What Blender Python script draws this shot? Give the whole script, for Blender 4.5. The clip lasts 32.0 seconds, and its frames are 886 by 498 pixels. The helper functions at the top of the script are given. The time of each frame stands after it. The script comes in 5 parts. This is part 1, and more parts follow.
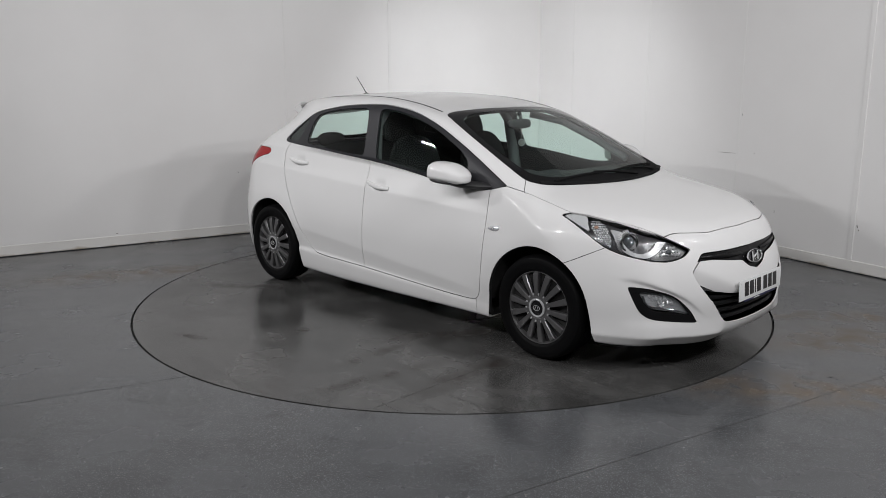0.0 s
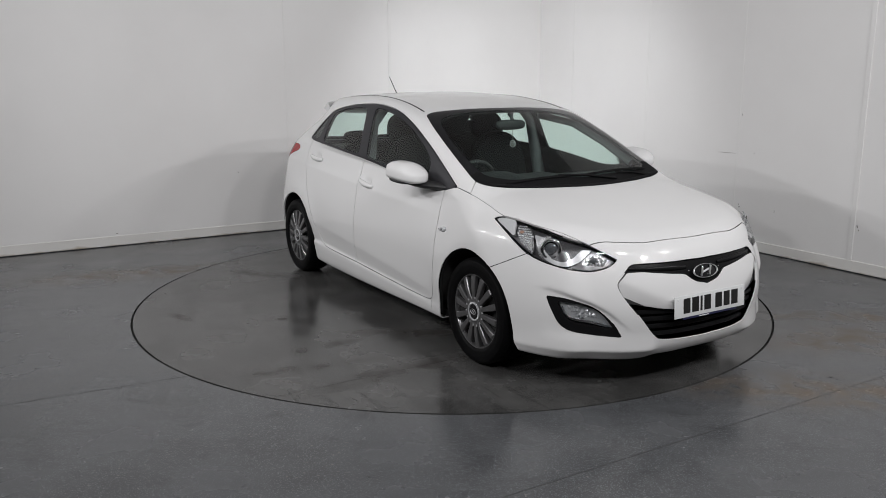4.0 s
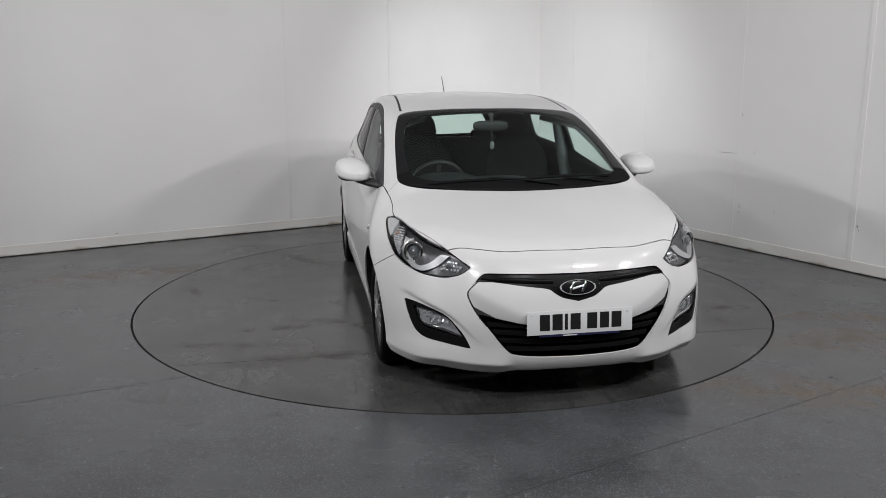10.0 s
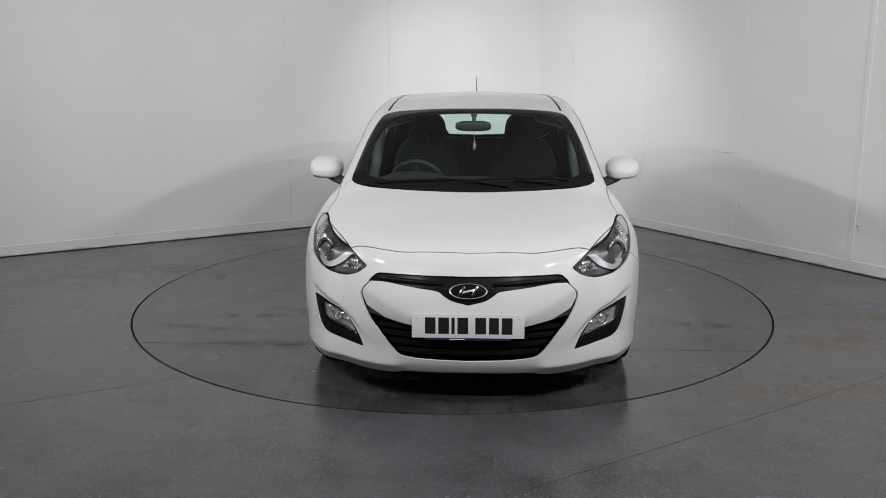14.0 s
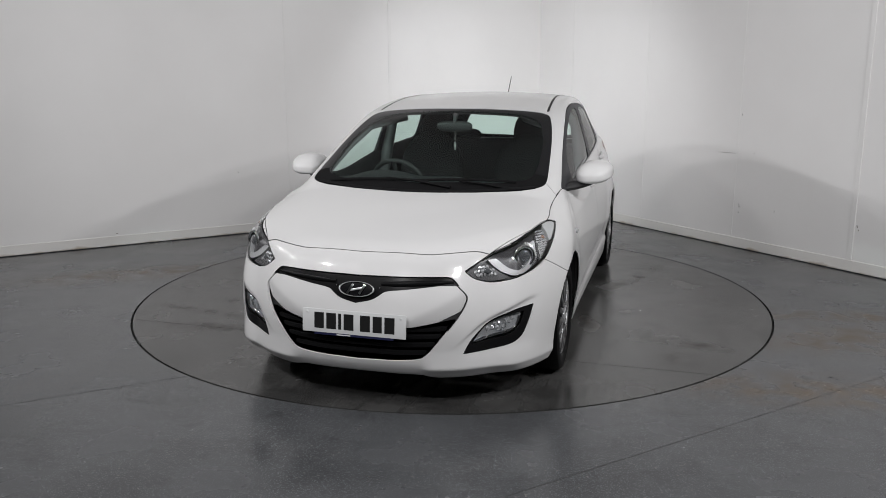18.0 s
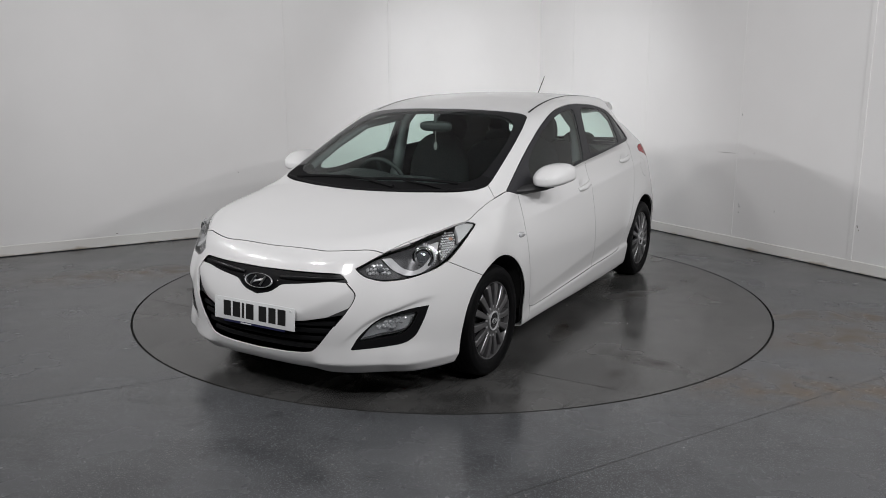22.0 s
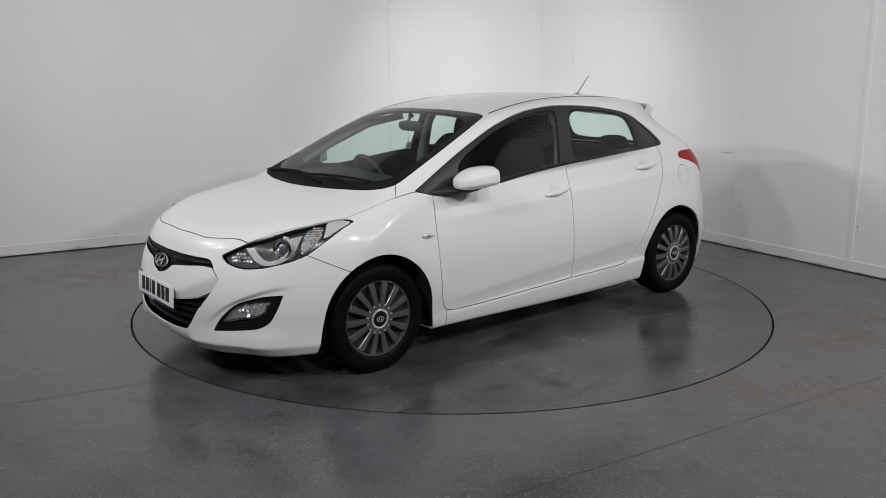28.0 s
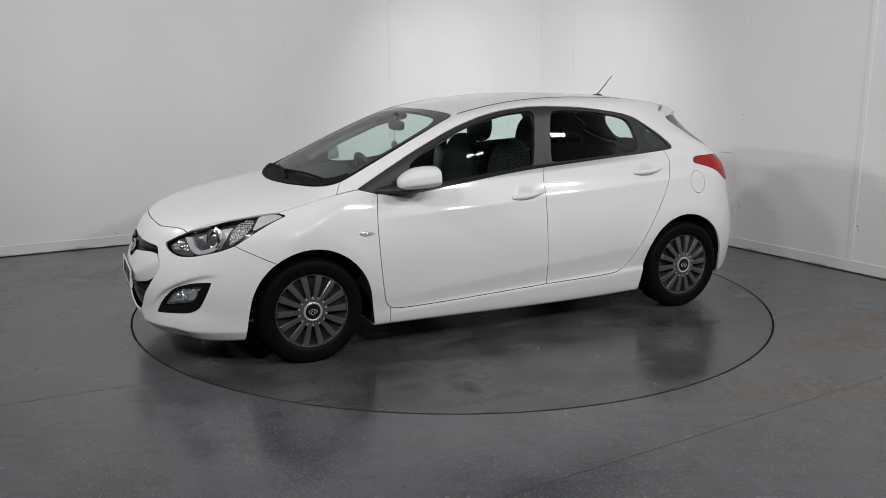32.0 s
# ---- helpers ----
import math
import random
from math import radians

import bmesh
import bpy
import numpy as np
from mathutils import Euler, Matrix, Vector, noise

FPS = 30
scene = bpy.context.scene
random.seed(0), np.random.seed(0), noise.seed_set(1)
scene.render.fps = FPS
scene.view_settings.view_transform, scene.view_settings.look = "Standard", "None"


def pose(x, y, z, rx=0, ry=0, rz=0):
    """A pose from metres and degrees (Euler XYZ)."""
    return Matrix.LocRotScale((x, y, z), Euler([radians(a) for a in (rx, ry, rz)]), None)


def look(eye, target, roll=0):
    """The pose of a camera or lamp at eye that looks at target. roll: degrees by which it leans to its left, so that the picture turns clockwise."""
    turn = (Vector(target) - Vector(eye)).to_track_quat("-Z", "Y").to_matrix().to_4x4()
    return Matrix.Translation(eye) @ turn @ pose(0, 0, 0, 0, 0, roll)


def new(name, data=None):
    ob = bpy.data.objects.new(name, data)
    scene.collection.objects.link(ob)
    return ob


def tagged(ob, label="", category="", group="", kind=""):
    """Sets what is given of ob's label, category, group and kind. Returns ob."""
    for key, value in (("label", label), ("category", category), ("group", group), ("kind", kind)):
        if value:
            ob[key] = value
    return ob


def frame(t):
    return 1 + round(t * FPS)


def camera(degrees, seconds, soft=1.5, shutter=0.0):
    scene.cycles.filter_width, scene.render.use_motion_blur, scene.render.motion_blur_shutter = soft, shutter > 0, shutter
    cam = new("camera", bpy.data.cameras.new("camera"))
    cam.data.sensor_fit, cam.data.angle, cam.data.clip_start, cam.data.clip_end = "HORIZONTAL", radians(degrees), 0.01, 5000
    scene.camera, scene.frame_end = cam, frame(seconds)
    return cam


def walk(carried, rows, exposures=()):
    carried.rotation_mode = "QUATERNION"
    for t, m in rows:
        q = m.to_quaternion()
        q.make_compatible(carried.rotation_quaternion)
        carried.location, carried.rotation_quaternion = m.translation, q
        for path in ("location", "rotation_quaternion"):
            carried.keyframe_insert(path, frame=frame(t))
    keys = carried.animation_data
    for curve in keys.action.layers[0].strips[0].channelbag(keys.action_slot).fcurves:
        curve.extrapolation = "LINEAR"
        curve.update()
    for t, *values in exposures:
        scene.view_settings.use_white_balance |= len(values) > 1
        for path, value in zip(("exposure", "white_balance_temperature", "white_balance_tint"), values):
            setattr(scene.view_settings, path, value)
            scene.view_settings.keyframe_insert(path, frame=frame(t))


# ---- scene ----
SECONDS = 32.0
cam = camera(57.72, SECONDS, soft=.8)
EYE = (0.0, -5.8246, 1.5583)
TILT, PAN, ROLL = 11.873, -0.592, -0.099
# the camera stands on a tripod
STAND = pose(*EYE, 90 - TILT, 0, -PAN) @ pose(0, 0, 0, 0, 0, ROLL)
walk(cam, [(0.0, STAND), (SECONDS, STAND)], exposures=[(0.0, 0.0), (SECONDS, 0.0)])

# ---- world and lamps ----
world = bpy.data.worlds.new("world")
scene.world = world
world.use_nodes = True
world.node_tree.nodes["Background"].inputs[0].default_value = (.6, .65, .7, 1)
world.node_tree.nodes["Background"].inputs[1].default_value = .02


def area_lamp(name, eye, target, wide, high, watts, tint=(.996, .985, .998)):
    data = bpy.data.lights.new(name, "AREA")
    data.shape, data.size, data.size_y, data.energy, data.color = "RECTANGLE", wide, high, watts, tint
    ob = new(name, data)
    ob.matrix_world = look(eye, target)
    return ob


# floodlights hang in an arc round the camera's end of the hall; the last lamp is an unseen helper, added to make the
# glow in the corner behind the table
LAMPS = [((-5.0, -.7, 3.35), (0, .3, .7), .34, .09, 20, 110), ((-4.3, -2.3, 3.0), (0, .3, .7), .34, .09, 20, 115),
         ((-3.2, -3.7, 3.5), (.2, .6, .7), .42, .10, 29, 140), ((-1.6, -4.9, 3.05), (.2, .6, .7), .42, .10, 29, 140),
         ((1.0, -5.0, 3.05), (-.2, .6, .7), .42, .10, 28, 140), ((2.5, -4.3, 3.5), (-.2, .6, .7), .42, .10, 28, 140),
         ((3.6, -3.6, 3.0), (0, .3, .7), .36, .09, 25, 140), ((4.35, -2.4, 3.35), (0, .3, .7), .36, .09, 25, 135),
         ((.30, 1.2, 2.6), (1.02, 4.25, .35), .7, .4, 14, 105)]
for e, g, w, h, p, sp in LAMPS:
    area_lamp("flood_lamp", e, g, w, h, p, (.97, .98, 1.0) if w > .6 else (.996, .985, .998)).data.spread = radians(sp)


# ---- materials ----
def material(name):
    m = bpy.data.materials.new(name)
    m.use_nodes = True
    return m, m.node_tree.nodes, m.node_tree.links, m.node_tree.nodes["Principled BSDF"]


def plain(name, colour, rough=.5, metal=0.0, coat=0.0, grain=0.0, grain_size=60.0, vary=0.0, spec=.5):
    """A surface of one colour with fine grain, slight mottling and bump."""
    m, n, l, b = material(name)
    b.inputs["Base Color"].default_value = (*colour, 1)
    b.inputs["Roughness"].default_value, b.inputs["Metallic"].default_value = rough, metal
    b.inputs["Coat Weight"].default_value, b.inputs["Coat Roughness"].default_value = coat, .055
    b.inputs["Specular IOR Level"].default_value = spec
    co = n.new("ShaderNodeTexCoord")
    if vary:
        t = n.new("ShaderNodeTexNoise")
        t.inputs["Scale"].default_value, t.inputs["Detail"].default_value = 3.1, 6
        l.new(co.outputs["Object"], t.inputs["Vector"])
        mix = n.new("ShaderNodeMix")
        mix.data_type = "RGBA"
        mix.inputs[6].default_value = (*[c * (1 - vary) for c in colour], 1)
        mix.inputs[7].default_value = (*[min(1, c * (1 + vary)) for c in colour], 1)
        l.new(t.outputs["Fac"], mix.inputs[0])
        l.new(mix.outputs[2], b.inputs["Base Color"])
    if grain:
        t = n.new("ShaderNodeTexNoise")
        t.inputs["Scale"].default_value, t.inputs["Detail"].default_value = grain_size, 4
        l.new(co.outputs["Object"], t.inputs["Vector"])
        bump = n.new("ShaderNodeBump")
        bump.inputs["Strength"].default_value, bump.inputs["Distance"].default_value = grain, .002
        l.new(t.outputs["Fac"], bump.inputs["Height"])
        l.new(bump.outputs["Normal"], b.inputs["Normal"])
    return m


def clear(name, tint, gloss=.05, rough=0.0):
    """Thin glass: tinted, see-through, with a mirror gloss that grows at grazing angles."""
    m, n, l, b = material(name)
    n.remove(b)
    out = n["Material Output"]
    see, shine, mix, fr = n.new("ShaderNodeBsdfTransparent"), n.new("ShaderNodeBsdfGlossy"), n.new("ShaderNodeMixShader"), n.new("ShaderNodeLayerWeight")
    see.inputs[0].default_value = (*tint, 1)
    shine.inputs["Roughness"].default_value = rough
    fr.inputs[0].default_value = .5
    power, scale = n.new("ShaderNodeMath"), n.new("ShaderNodeMath")
    power.operation, power.inputs[1].default_value = "POWER", 4.0
    scale.operation, scale.inputs[1].default_value, scale.inputs[2].default_value = "MULTIPLY_ADD", .6, gloss
    l.new(fr.outputs["Facing"], power.inputs[0])
    l.new(power.outputs[0], scale.inputs[0])
    l.new(scale.outputs[0], mix.inputs[0])
    l.new(see.outputs[0], mix.inputs[1])
    l.new(shine.outputs[0], mix.inputs[2])
    l.new(mix.outputs[0], out.inputs["Surface"])
    return m


WHITE = plain("white_car_paint", (.61, .61, .608), .32, 0, .7, .02, 900, .012, .22)
BLACK_TRIM = plain("black_satin_trim", (.008, .008, .009), .45, 0, 0, .05, 300, .1, .25)
BLACK_GLOSS = plain("gloss_black", (.006, .006, .007), .14, 0, 0, 0, 1, .05)
BLACK_PLASTIC = plain("black_textured_plastic", (.018, .018, .019), .55, 0, 0, .25, 500, .12)
COWL = plain("matt_black_cowl", (.006, .006, .0065), .75, 0, 0, .2, 300, .1, .12)
PILLAR = plain("dark_grey_pillar_film", (.022, .022, .025), .42, 0, 0, .05, 400, .1, .22)
LINING = plain("dark_lining", (.012, .012, .013), .8, 0, 0, .1, 200, .1)
RUBBER = plain("tyre_rubber", (.0032, .0032, .0035), .5, 0, 0, .3, 160, .3, .07)
CAP = plain("grey_wheel_cover", (.17, .169, .172), .30, .75, 0, .03, 300, .12)
GRILLE = plain("black_grille_plastic", (.007, .007, .0075), .28, 0, 0, .03, 200, .1, .09)
FOG_SILVER = plain("fog_reflector", (.50, .51, .52), .28, .5, 0, .4, 90, .10)
BRIGHT = plain("bright_chrome", (.66, .67, .68), .22, .6, 0, 0, 1, .03)
CHROME = plain("chrome", (.78, .79, .80), .09, 1.0, 0, 0, 1, .03)
SILVER = plain("silver_plastic", (.46, .47, .475), .36, .45, 0, 0, 1, .04)
REFLECTOR = plain("lamp_reflector", (.55, .56, .57), .22, .45, 0, .5, 90, .06)
LAMP_BOX = plain("lamp_housing_grey", (.065, .065, .068), .28, .4, 0, .1, 120, .1)
LAMP_GREY = plain("lamp_chamber_grey", (.11, .11, .113), .22, .4, 0, .3, 60, .3)
LIGHT_GUIDE = plain("pale_light_guide", (.45, .455, .46), .30, .25, 0, .1, 90, .05)
PALE_TIP = plain("pale_lamp_tip", (.52, .53, .53), .35, .15, 0, .1, 60, .06)
LENS = plain("projector_glass", (.16, .17, .18), .05, .55, .6, 0, 1, .1)
ORANGE = plain("orange_bulb", (.36, .22, .16), .25, .1, .5, 0, 1, .15)
FACETS = plain("faceted_reflector", (.16, .16, .165), .25, .6, 0, 1.0, 130, .3)
FABRIC = plain("dark_seat_fabric", (.009, .009, .0095), .95, 0, 0, .4, 420, .2, .2)
PILLAR_TRIM = plain("grey_pillar_trim", (.16, .165, .17), .6, 0, 0, .2, 500, .08)
DASH = plain("dark_dashboard_plastic", (.02, .0205, .022), .62, 0, 0, .3, 600, .1)
PLATE = plain("white_plate", (.62, .63, .63), .35, 0, 0, .02, 100, .02)
INK = plain("black_ink", (.01, .01, .01), .4)
BLUE = plain("blue_band", (.012, .014, .05), .4)
RED_LAMP = plain("red_lamp_plastic", (.27, .005, .007), .22, 0, 0, .15, 60, .25, .3)
LINER = plain("arch_liner", (.008, .008, .008), .9, 0, 0, .3, 90, .2)
PEARL = plain("grey_charm", (.26, .245, .235), .4, .2, 0, .3, 200, .15)
SCREEN_GLASS = clear("windscreen_glass", (.835, .955, .91), .04)
SIDE_GLASS = clear("side_window_glass", (.855, .965, .925), .042)
LAMP_GLASS = clear("lamp_cover", (.95, .955, .96), .05)


def wall_paint():
    """White wall boards: faint mottling, scuffs and grime near the floor."""
    m, n, l, b = material("white_wall_board")
    b.inputs["Roughness"].default_value = .55
    co = n.new("ShaderNodeTexCoord")
    big, fine = n.new("ShaderNodeTexNoise"), n.new("ShaderNodeTexNoise")
    big.inputs["Scale"].default_value, big.inputs["Detail"].default_value = .8, 5
    fine.inputs["Scale"].default_value, fine.inputs["Detail"].default_value = 55, 6
    for t in (big, fine):
        l.new(co.outputs["Object"], t.inputs["Vector"])
    ramp = n.new("ShaderNodeValToRGB")
    ramp.color_ramp.elements[0].color, ramp.color_ramp.elements[0].position = (.765, .758, .75, 1), .3
    ramp.color_ramp.elements[1].color, ramp.color_ramp.elements[1].position = (.82, .815, .808, 1), .7
    l.new(big.outputs["Fac"], ramp.inputs[0])
    l.new(ramp.outputs[0], b.inputs["Base Color"])
    bump = n.new("ShaderNodeBump")
    bump.inputs["Strength"].default_value, bump.inputs["Distance"].default_value = .12, .002
    l.new(fine.outputs["Fac"], bump.inputs["Height"])
    l.new(bump.outputs["Normal"], b.inputs["Normal"])
    return m


def vinyl(name, base, speck, stain, patch=None, rubs=.6, cloud=.16):
    """Safety vinyl: dark grey with fine glinting flecks, scuffs and brown stains, slightly glossy."""
    m, n, l, b = material(name)
    co = n.new("ShaderNodeTexCoord")

    def tex(kind, scale, detail=5):
        t = n.new(kind)
        t.inputs["Scale"].default_value = scale
        if kind == "ShaderNodeTexNoise":
            t.inputs["Detail"].default_value = detail
        l.new(co.outputs["Object"], t.inputs["Vector"])
        return t

    def ramp(source, *stops):
        r = n.new("ShaderNodeValToRGB")
        while len(r.color_ramp.elements) < len(stops):
            r.color_ramp.elements.new(.5)
        for e, (p, c) in zip(r.color_ramp.elements, stops):
            e.position, e.color = p, (*c, 1)
        l.new(source, r.inputs[0])
        return r

    def blend(factor, a, c):
        x = n.new("ShaderNodeMix")
        x.data_type = "RGBA"
        l.new(factor, x.inputs[0])
        l.new(a, x.inputs[6])
        l.new(c, x.inputs[7])
        return x.outputs[2]

    mott = tex("ShaderNodeTexNoise", 2.2, 8)
    ground = ramp(mott.outputs["Fac"], (.38, [c * (1 - cloud) for c in base]), (.62, [c * (1 + cloud) for c in base]))
    cell = tex("ShaderNodeTexVoronoi", 300)
    grey = (0, 0, 0), (1, 1, 1)
    flecks = ramp(cell.outputs["Color"], (.66, grey[0]), (1.0, grey[1]))
    bright = n.new("ShaderNodeRGB")
    bright.outputs[0].default_value = (*speck, 1)
    c = blend(flecks.outputs[0], ground.outputs[0], bright.outputs[0])
    # sparse larger chips, some warm
    chip = tex("ShaderNodeTexVoronoi", 150)
    chips = ramp(chip.outputs["Color"], (.91, grey[0]), (.94, (.45,) * 3))
    warm = n.new("ShaderNodeRGB")
    warm.outputs[0].default_value = (speck[0] * 1.25, speck[1] * 1.1, speck[2], 1)
    c = blend(chips.outputs[0], c, warm.outputs[0])
    dirt = tex("ShaderNodeTexNoise", .9, 4)
    mask = ramp(dirt.outputs["Fac"], (.46, grey[0]), (.82, (stain[3],) * 3))
    mask_out = mask.outputs[0]
    if patch:
        # long smears, each with its middle, half length, half width and turn
        fray = tex("ShaderNodeTexNoise", 7.0, 6)
        ragged = ramp(fray.outputs["Fac"], (.34, grey[0]), (.66, grey[1]))
        total = None
        for px, py, long, wide, turn in patch:
            place = n.new("ShaderNodeMapping")
            place.vector_type = "TEXTURE"
            place.inputs["Location"].default_value, place.inputs["Rotation"].default_value = (px, py, 0), (0, 0, radians(turn))
            place.inputs["Scale"].default_value = (long, wide, 1)
            l.new(co.outputs["Object"], place.inputs["Vector"])
            far = n.new("ShaderNodeVectorMath")
            far.operation = "LENGTH"
            l.new(place.outputs[0], far.inputs[0])
            near = n.new("ShaderNodeMapRange")
            near.interpolation_type = "SMOOTHSTEP"
            near.inputs[1].default_value, near.inputs[2].default_value, near.inputs[3].default_value, near.inputs[4].default_value = 1.25, .1, 0.0, 1.0
            l.new(far.outputs["Value"], near.inputs[0])
            if total is None:
                total = near.outputs[0]
            else:
                most = n.new("ShaderNodeMath")
                most.operation = "MAXIMUM"
                l.new(total, most.inputs[0])
                l.new(near.outputs[0], most.inputs[1])
                total = most.outputs[0]
        smear = n.new("ShaderNodeMath")
        smear.operation = "MULTIPLY"
        l.new(total, smear.inputs[0])
        l.new(ragged.outputs[0], smear.inputs[1])
        mask_out = n.new("ShaderNodeMath")
        mask_out.operation, mask_out.inputs[1].default_value = "MULTIPLY", stain[3]
        l.new(smear.outputs[0], mask_out.inputs[0])
        mask_out = mask_out.outputs[0]
    # dark rubbed streaks that lie along one way
    lie = n.new("ShaderNodeMapping")
    lie.inputs["Scale"].default_value, lie.inputs["Rotation"].default_value = (1.4, 8.0, 1), (0, 0, .15)
    l.new(co.outputs["Object"], lie.inputs["Vector"])
    rub = tex("ShaderNodeTexNoise", 1.6, 7)
    l.new(lie.outputs[0], rub.inputs["Vector"])
    rubbed = ramp(rub.outputs["Fac"], (.54, grey[0]), (.72, (rubs,) * 3))
    shade = n.new("ShaderNodeRGB")
    shade.outputs[0].default_value = (*[k * .5 for k in base], 1)
    c = blend(rubbed.outputs[0], c, shade.outputs[0])
    streak = tex("ShaderNodeTexNoise", 6.5, 8)
    marks = ramp(streak.outputs["Fac"], (.60, grey[0]), (.72, (.35,) * 3))
    dark = n.new("ShaderNodeRGB")
    dark.outputs[0].default_value = (*[k * .45 for k in base], 1)
    c = blend(marks.outputs[0], c, dark.outputs[0])
    brown = n.new("ShaderNodeRGB")
    brown.outputs[0].default_value = (*stain[:3], 1)
    l.new(blend(mask_out, c, brown.outputs[0]), b.inputs["Base Color"])
    # worn places shine, dirt is dull
    rough = ramp(mott.outputs["Fac"], (.36, (.16,) * 3), (.64, (.29,) * 3))
    dull = n.new("ShaderNodeMath")
    dull.operation, dull.inputs[1].default_value = "MULTIPLY_ADD", .13
    l.new(mask_out, dull.inputs[0])
    l.new(rough.outputs[0], dull.inputs[2])
    l.new(dull.outputs[0], b.inputs["Roughness"])
    gloss = n.new("ShaderNodeMath")
    gloss.operation, gloss.inputs[1].default_value, gloss.inputs[2].default_value = "MULTIPLY_ADD", -.20, .5
    l.new(mask_out, gloss.inputs[0])
    l.new(gloss.outputs[0], b.inputs["Specular IOR Level"])
    pit = tex("ShaderNodeTexNoise", 320, 3)
    bump = n.new("ShaderNodeBump")
    bump.inputs["Strength"].default_value, bump.inputs["Distance"].default_value = .10, .001
    l.new(pit.outputs["Fac"], bump.inputs["Height"])
    l.new(bump.outputs["Normal"], b.inputs["Normal"])
    return m


WALL = wall_paint()
TRIM = plain("white_joint_strip", (.78, .775, .765), .4, 0, 0, .05, 60, .03)


def skirting_paint():
    """White skirting with brown dirt splashed up unevenly from the floor."""
    m, n, l, b = material("grubby_white_skirting")
    b.inputs["Roughness"].default_value = .5
    co, parts, add = n.new("ShaderNodeTexCoord"), n.new("ShaderNodeSeparateXYZ"), n.new("ShaderNodeMath")
    blot, big, mix = n.new("ShaderNodeTexNoise"), n.new("ShaderNodeValToRGB"), n.new("ShaderNodeMix")
    blot.inputs["Scale"].default_value, blot.inputs["Detail"].default_value = 5.0, 7
    l.new(co.outputs["Object"], blot.inputs["Vector"])
    l.new(co.outputs["Object"], parts.inputs[0])
    add.operation, add.inputs[1].default_value = "MULTIPLY_ADD", -9.0
    l.new(parts.outputs["Z"], add.inputs[0])
    l.new(blot.outputs["Fac"], add.inputs[2])
    big.color_ramp.elements[0].position, big.color_ramp.elements[1].position = .30, .58
    l.new(add.outputs[0], big.inputs[0])
    mix.data_type = "RGBA"
    mix.inputs[6].default_value, mix.inputs[7].default_value = (.745, .735, .71, 1), (.40, .33, .25, 1)
    l.new(big.outputs[0], mix.inputs[0])
    l.new(mix.outputs[2], b.inputs["Base Color"])
    return m


SKIRT = skirting_paint()
CEIL = plain("dark_grey_ceiling", (.38, .38, .385), .8, 0, 0, .1, 20, .1)
DULL = plain("grey_hall_wall", (.34, .34, .345), .8, 0, 0, .1, 20, .1)
FLOOR_MAT = vinyl("grey_safety_vinyl", (.063, .0655, .069), (.165, .173, .184), (.105, .080, .056, .95), [(2.75, -.62, 1.0, .16, -3), (2.05, -1.96, 1.15, .30, -9), (2.0, -.42, .3, .10, 0), (1.78, -2.03, .14, .07, 0), (2.5, -1.1, .9, .35, 0), (-2.6, .6, 1.2, .3, 20)], .22)
TABLE_MAT = vinyl("grey_turntable_vinyl", (.055, .0545, .053), (.074, .075, .076), (.017, .0125, .010, .9),
                  [(1.26, -1.15, .55, .12, 92), (1.05, 1.62, .22, .14, 30), (.76, 1.71, .28, .10, 80), (-.42, -1.89, .18, .05, 20), (-.02, -1.32, .14, .05, 70), (.66, -.80, .50, .10, 60),
                   (.65, -1.29, .30, .06, 95), (1.45, .5, .5, .06, 85), (.35, 1.05, .5, .08, 15), (-.9, 1.3, .6, .10, 160), (-1.3, -1.0, .5, .08, 40), (.95, -1.5, .45, .07, 80)], .75, .36)
TABLE_SEAM = plain("grey_table_seam", (.034, .033, .032), .35)
SEAM = plain("dark_seam", (.042, .042, .043), .35)
SCUFF = plain("dark_dirt", (.08, .075, .07), .7, 0, 0, .1, 40, .2)
RUB = plain("grey_rub_mark", (.40, .385, .37), .7, 0, 0, .1, 40, .3)
WALL_MARK = plain("dark_scuff", (.20, .19, .18), .7, 0, 0, .1, 40, .3)



# ---- helpers for meshes ----
def mesh_ob(name, verts, faces, mat, parent=None, label="", smooth=False, normals=None):
    me = bpy.data.meshes.new(name)
    me.from_pydata(np.asarray(verts, float).tolist(), [], faces)
    me.materials.append(mat)
    if smooth or normals is not None:
        me.polygons.foreach_set("use_smooth", [True] * len(me.polygons))
    me.update()
    if normals is not None:
        me.normals_split_custom_set_from_vertices(np.asarray(normals, float).tolist())
    ob = new(name, me)
    if parent is not None:
        ob.parent = parent
    return tagged(ob, label)


def part(name, bm, mat, parent=None, label="", smooth=True, sharp=40):
    me = bpy.data.meshes.new(name)
    bmesh.ops.recalc_face_normals(bm, faces=bm.faces)
    for f in bm.faces:
        f.smooth = smooth
    for e in bm.edges:
        if len(e.link_faces) == 2 and e.calc_face_angle(0) > radians(sharp):
            e.smooth = False
    bm.to_mesh(me)
    bm.free()
    me.materials.append(mat)
    ob = new(name, me)
    if parent is not None:
        ob.parent = parent
    return tagged(ob, label)


def box(size, at=(0, 0, 0), bevel=0.0, turn=None, segments=2):
    bm = bmesh.new()
    m = Matrix.Translation(at) @ (turn or Matrix()) @ Matrix.Diagonal((*size, 1))
    bmesh.ops.create_cube(bm, size=1, matrix=m)
    if bevel:
        bmesh.ops.bevel(bm, geom=list(bm.edges), offset=bevel, segments=segments, affect="EDGES", profile=.6)
    return bm


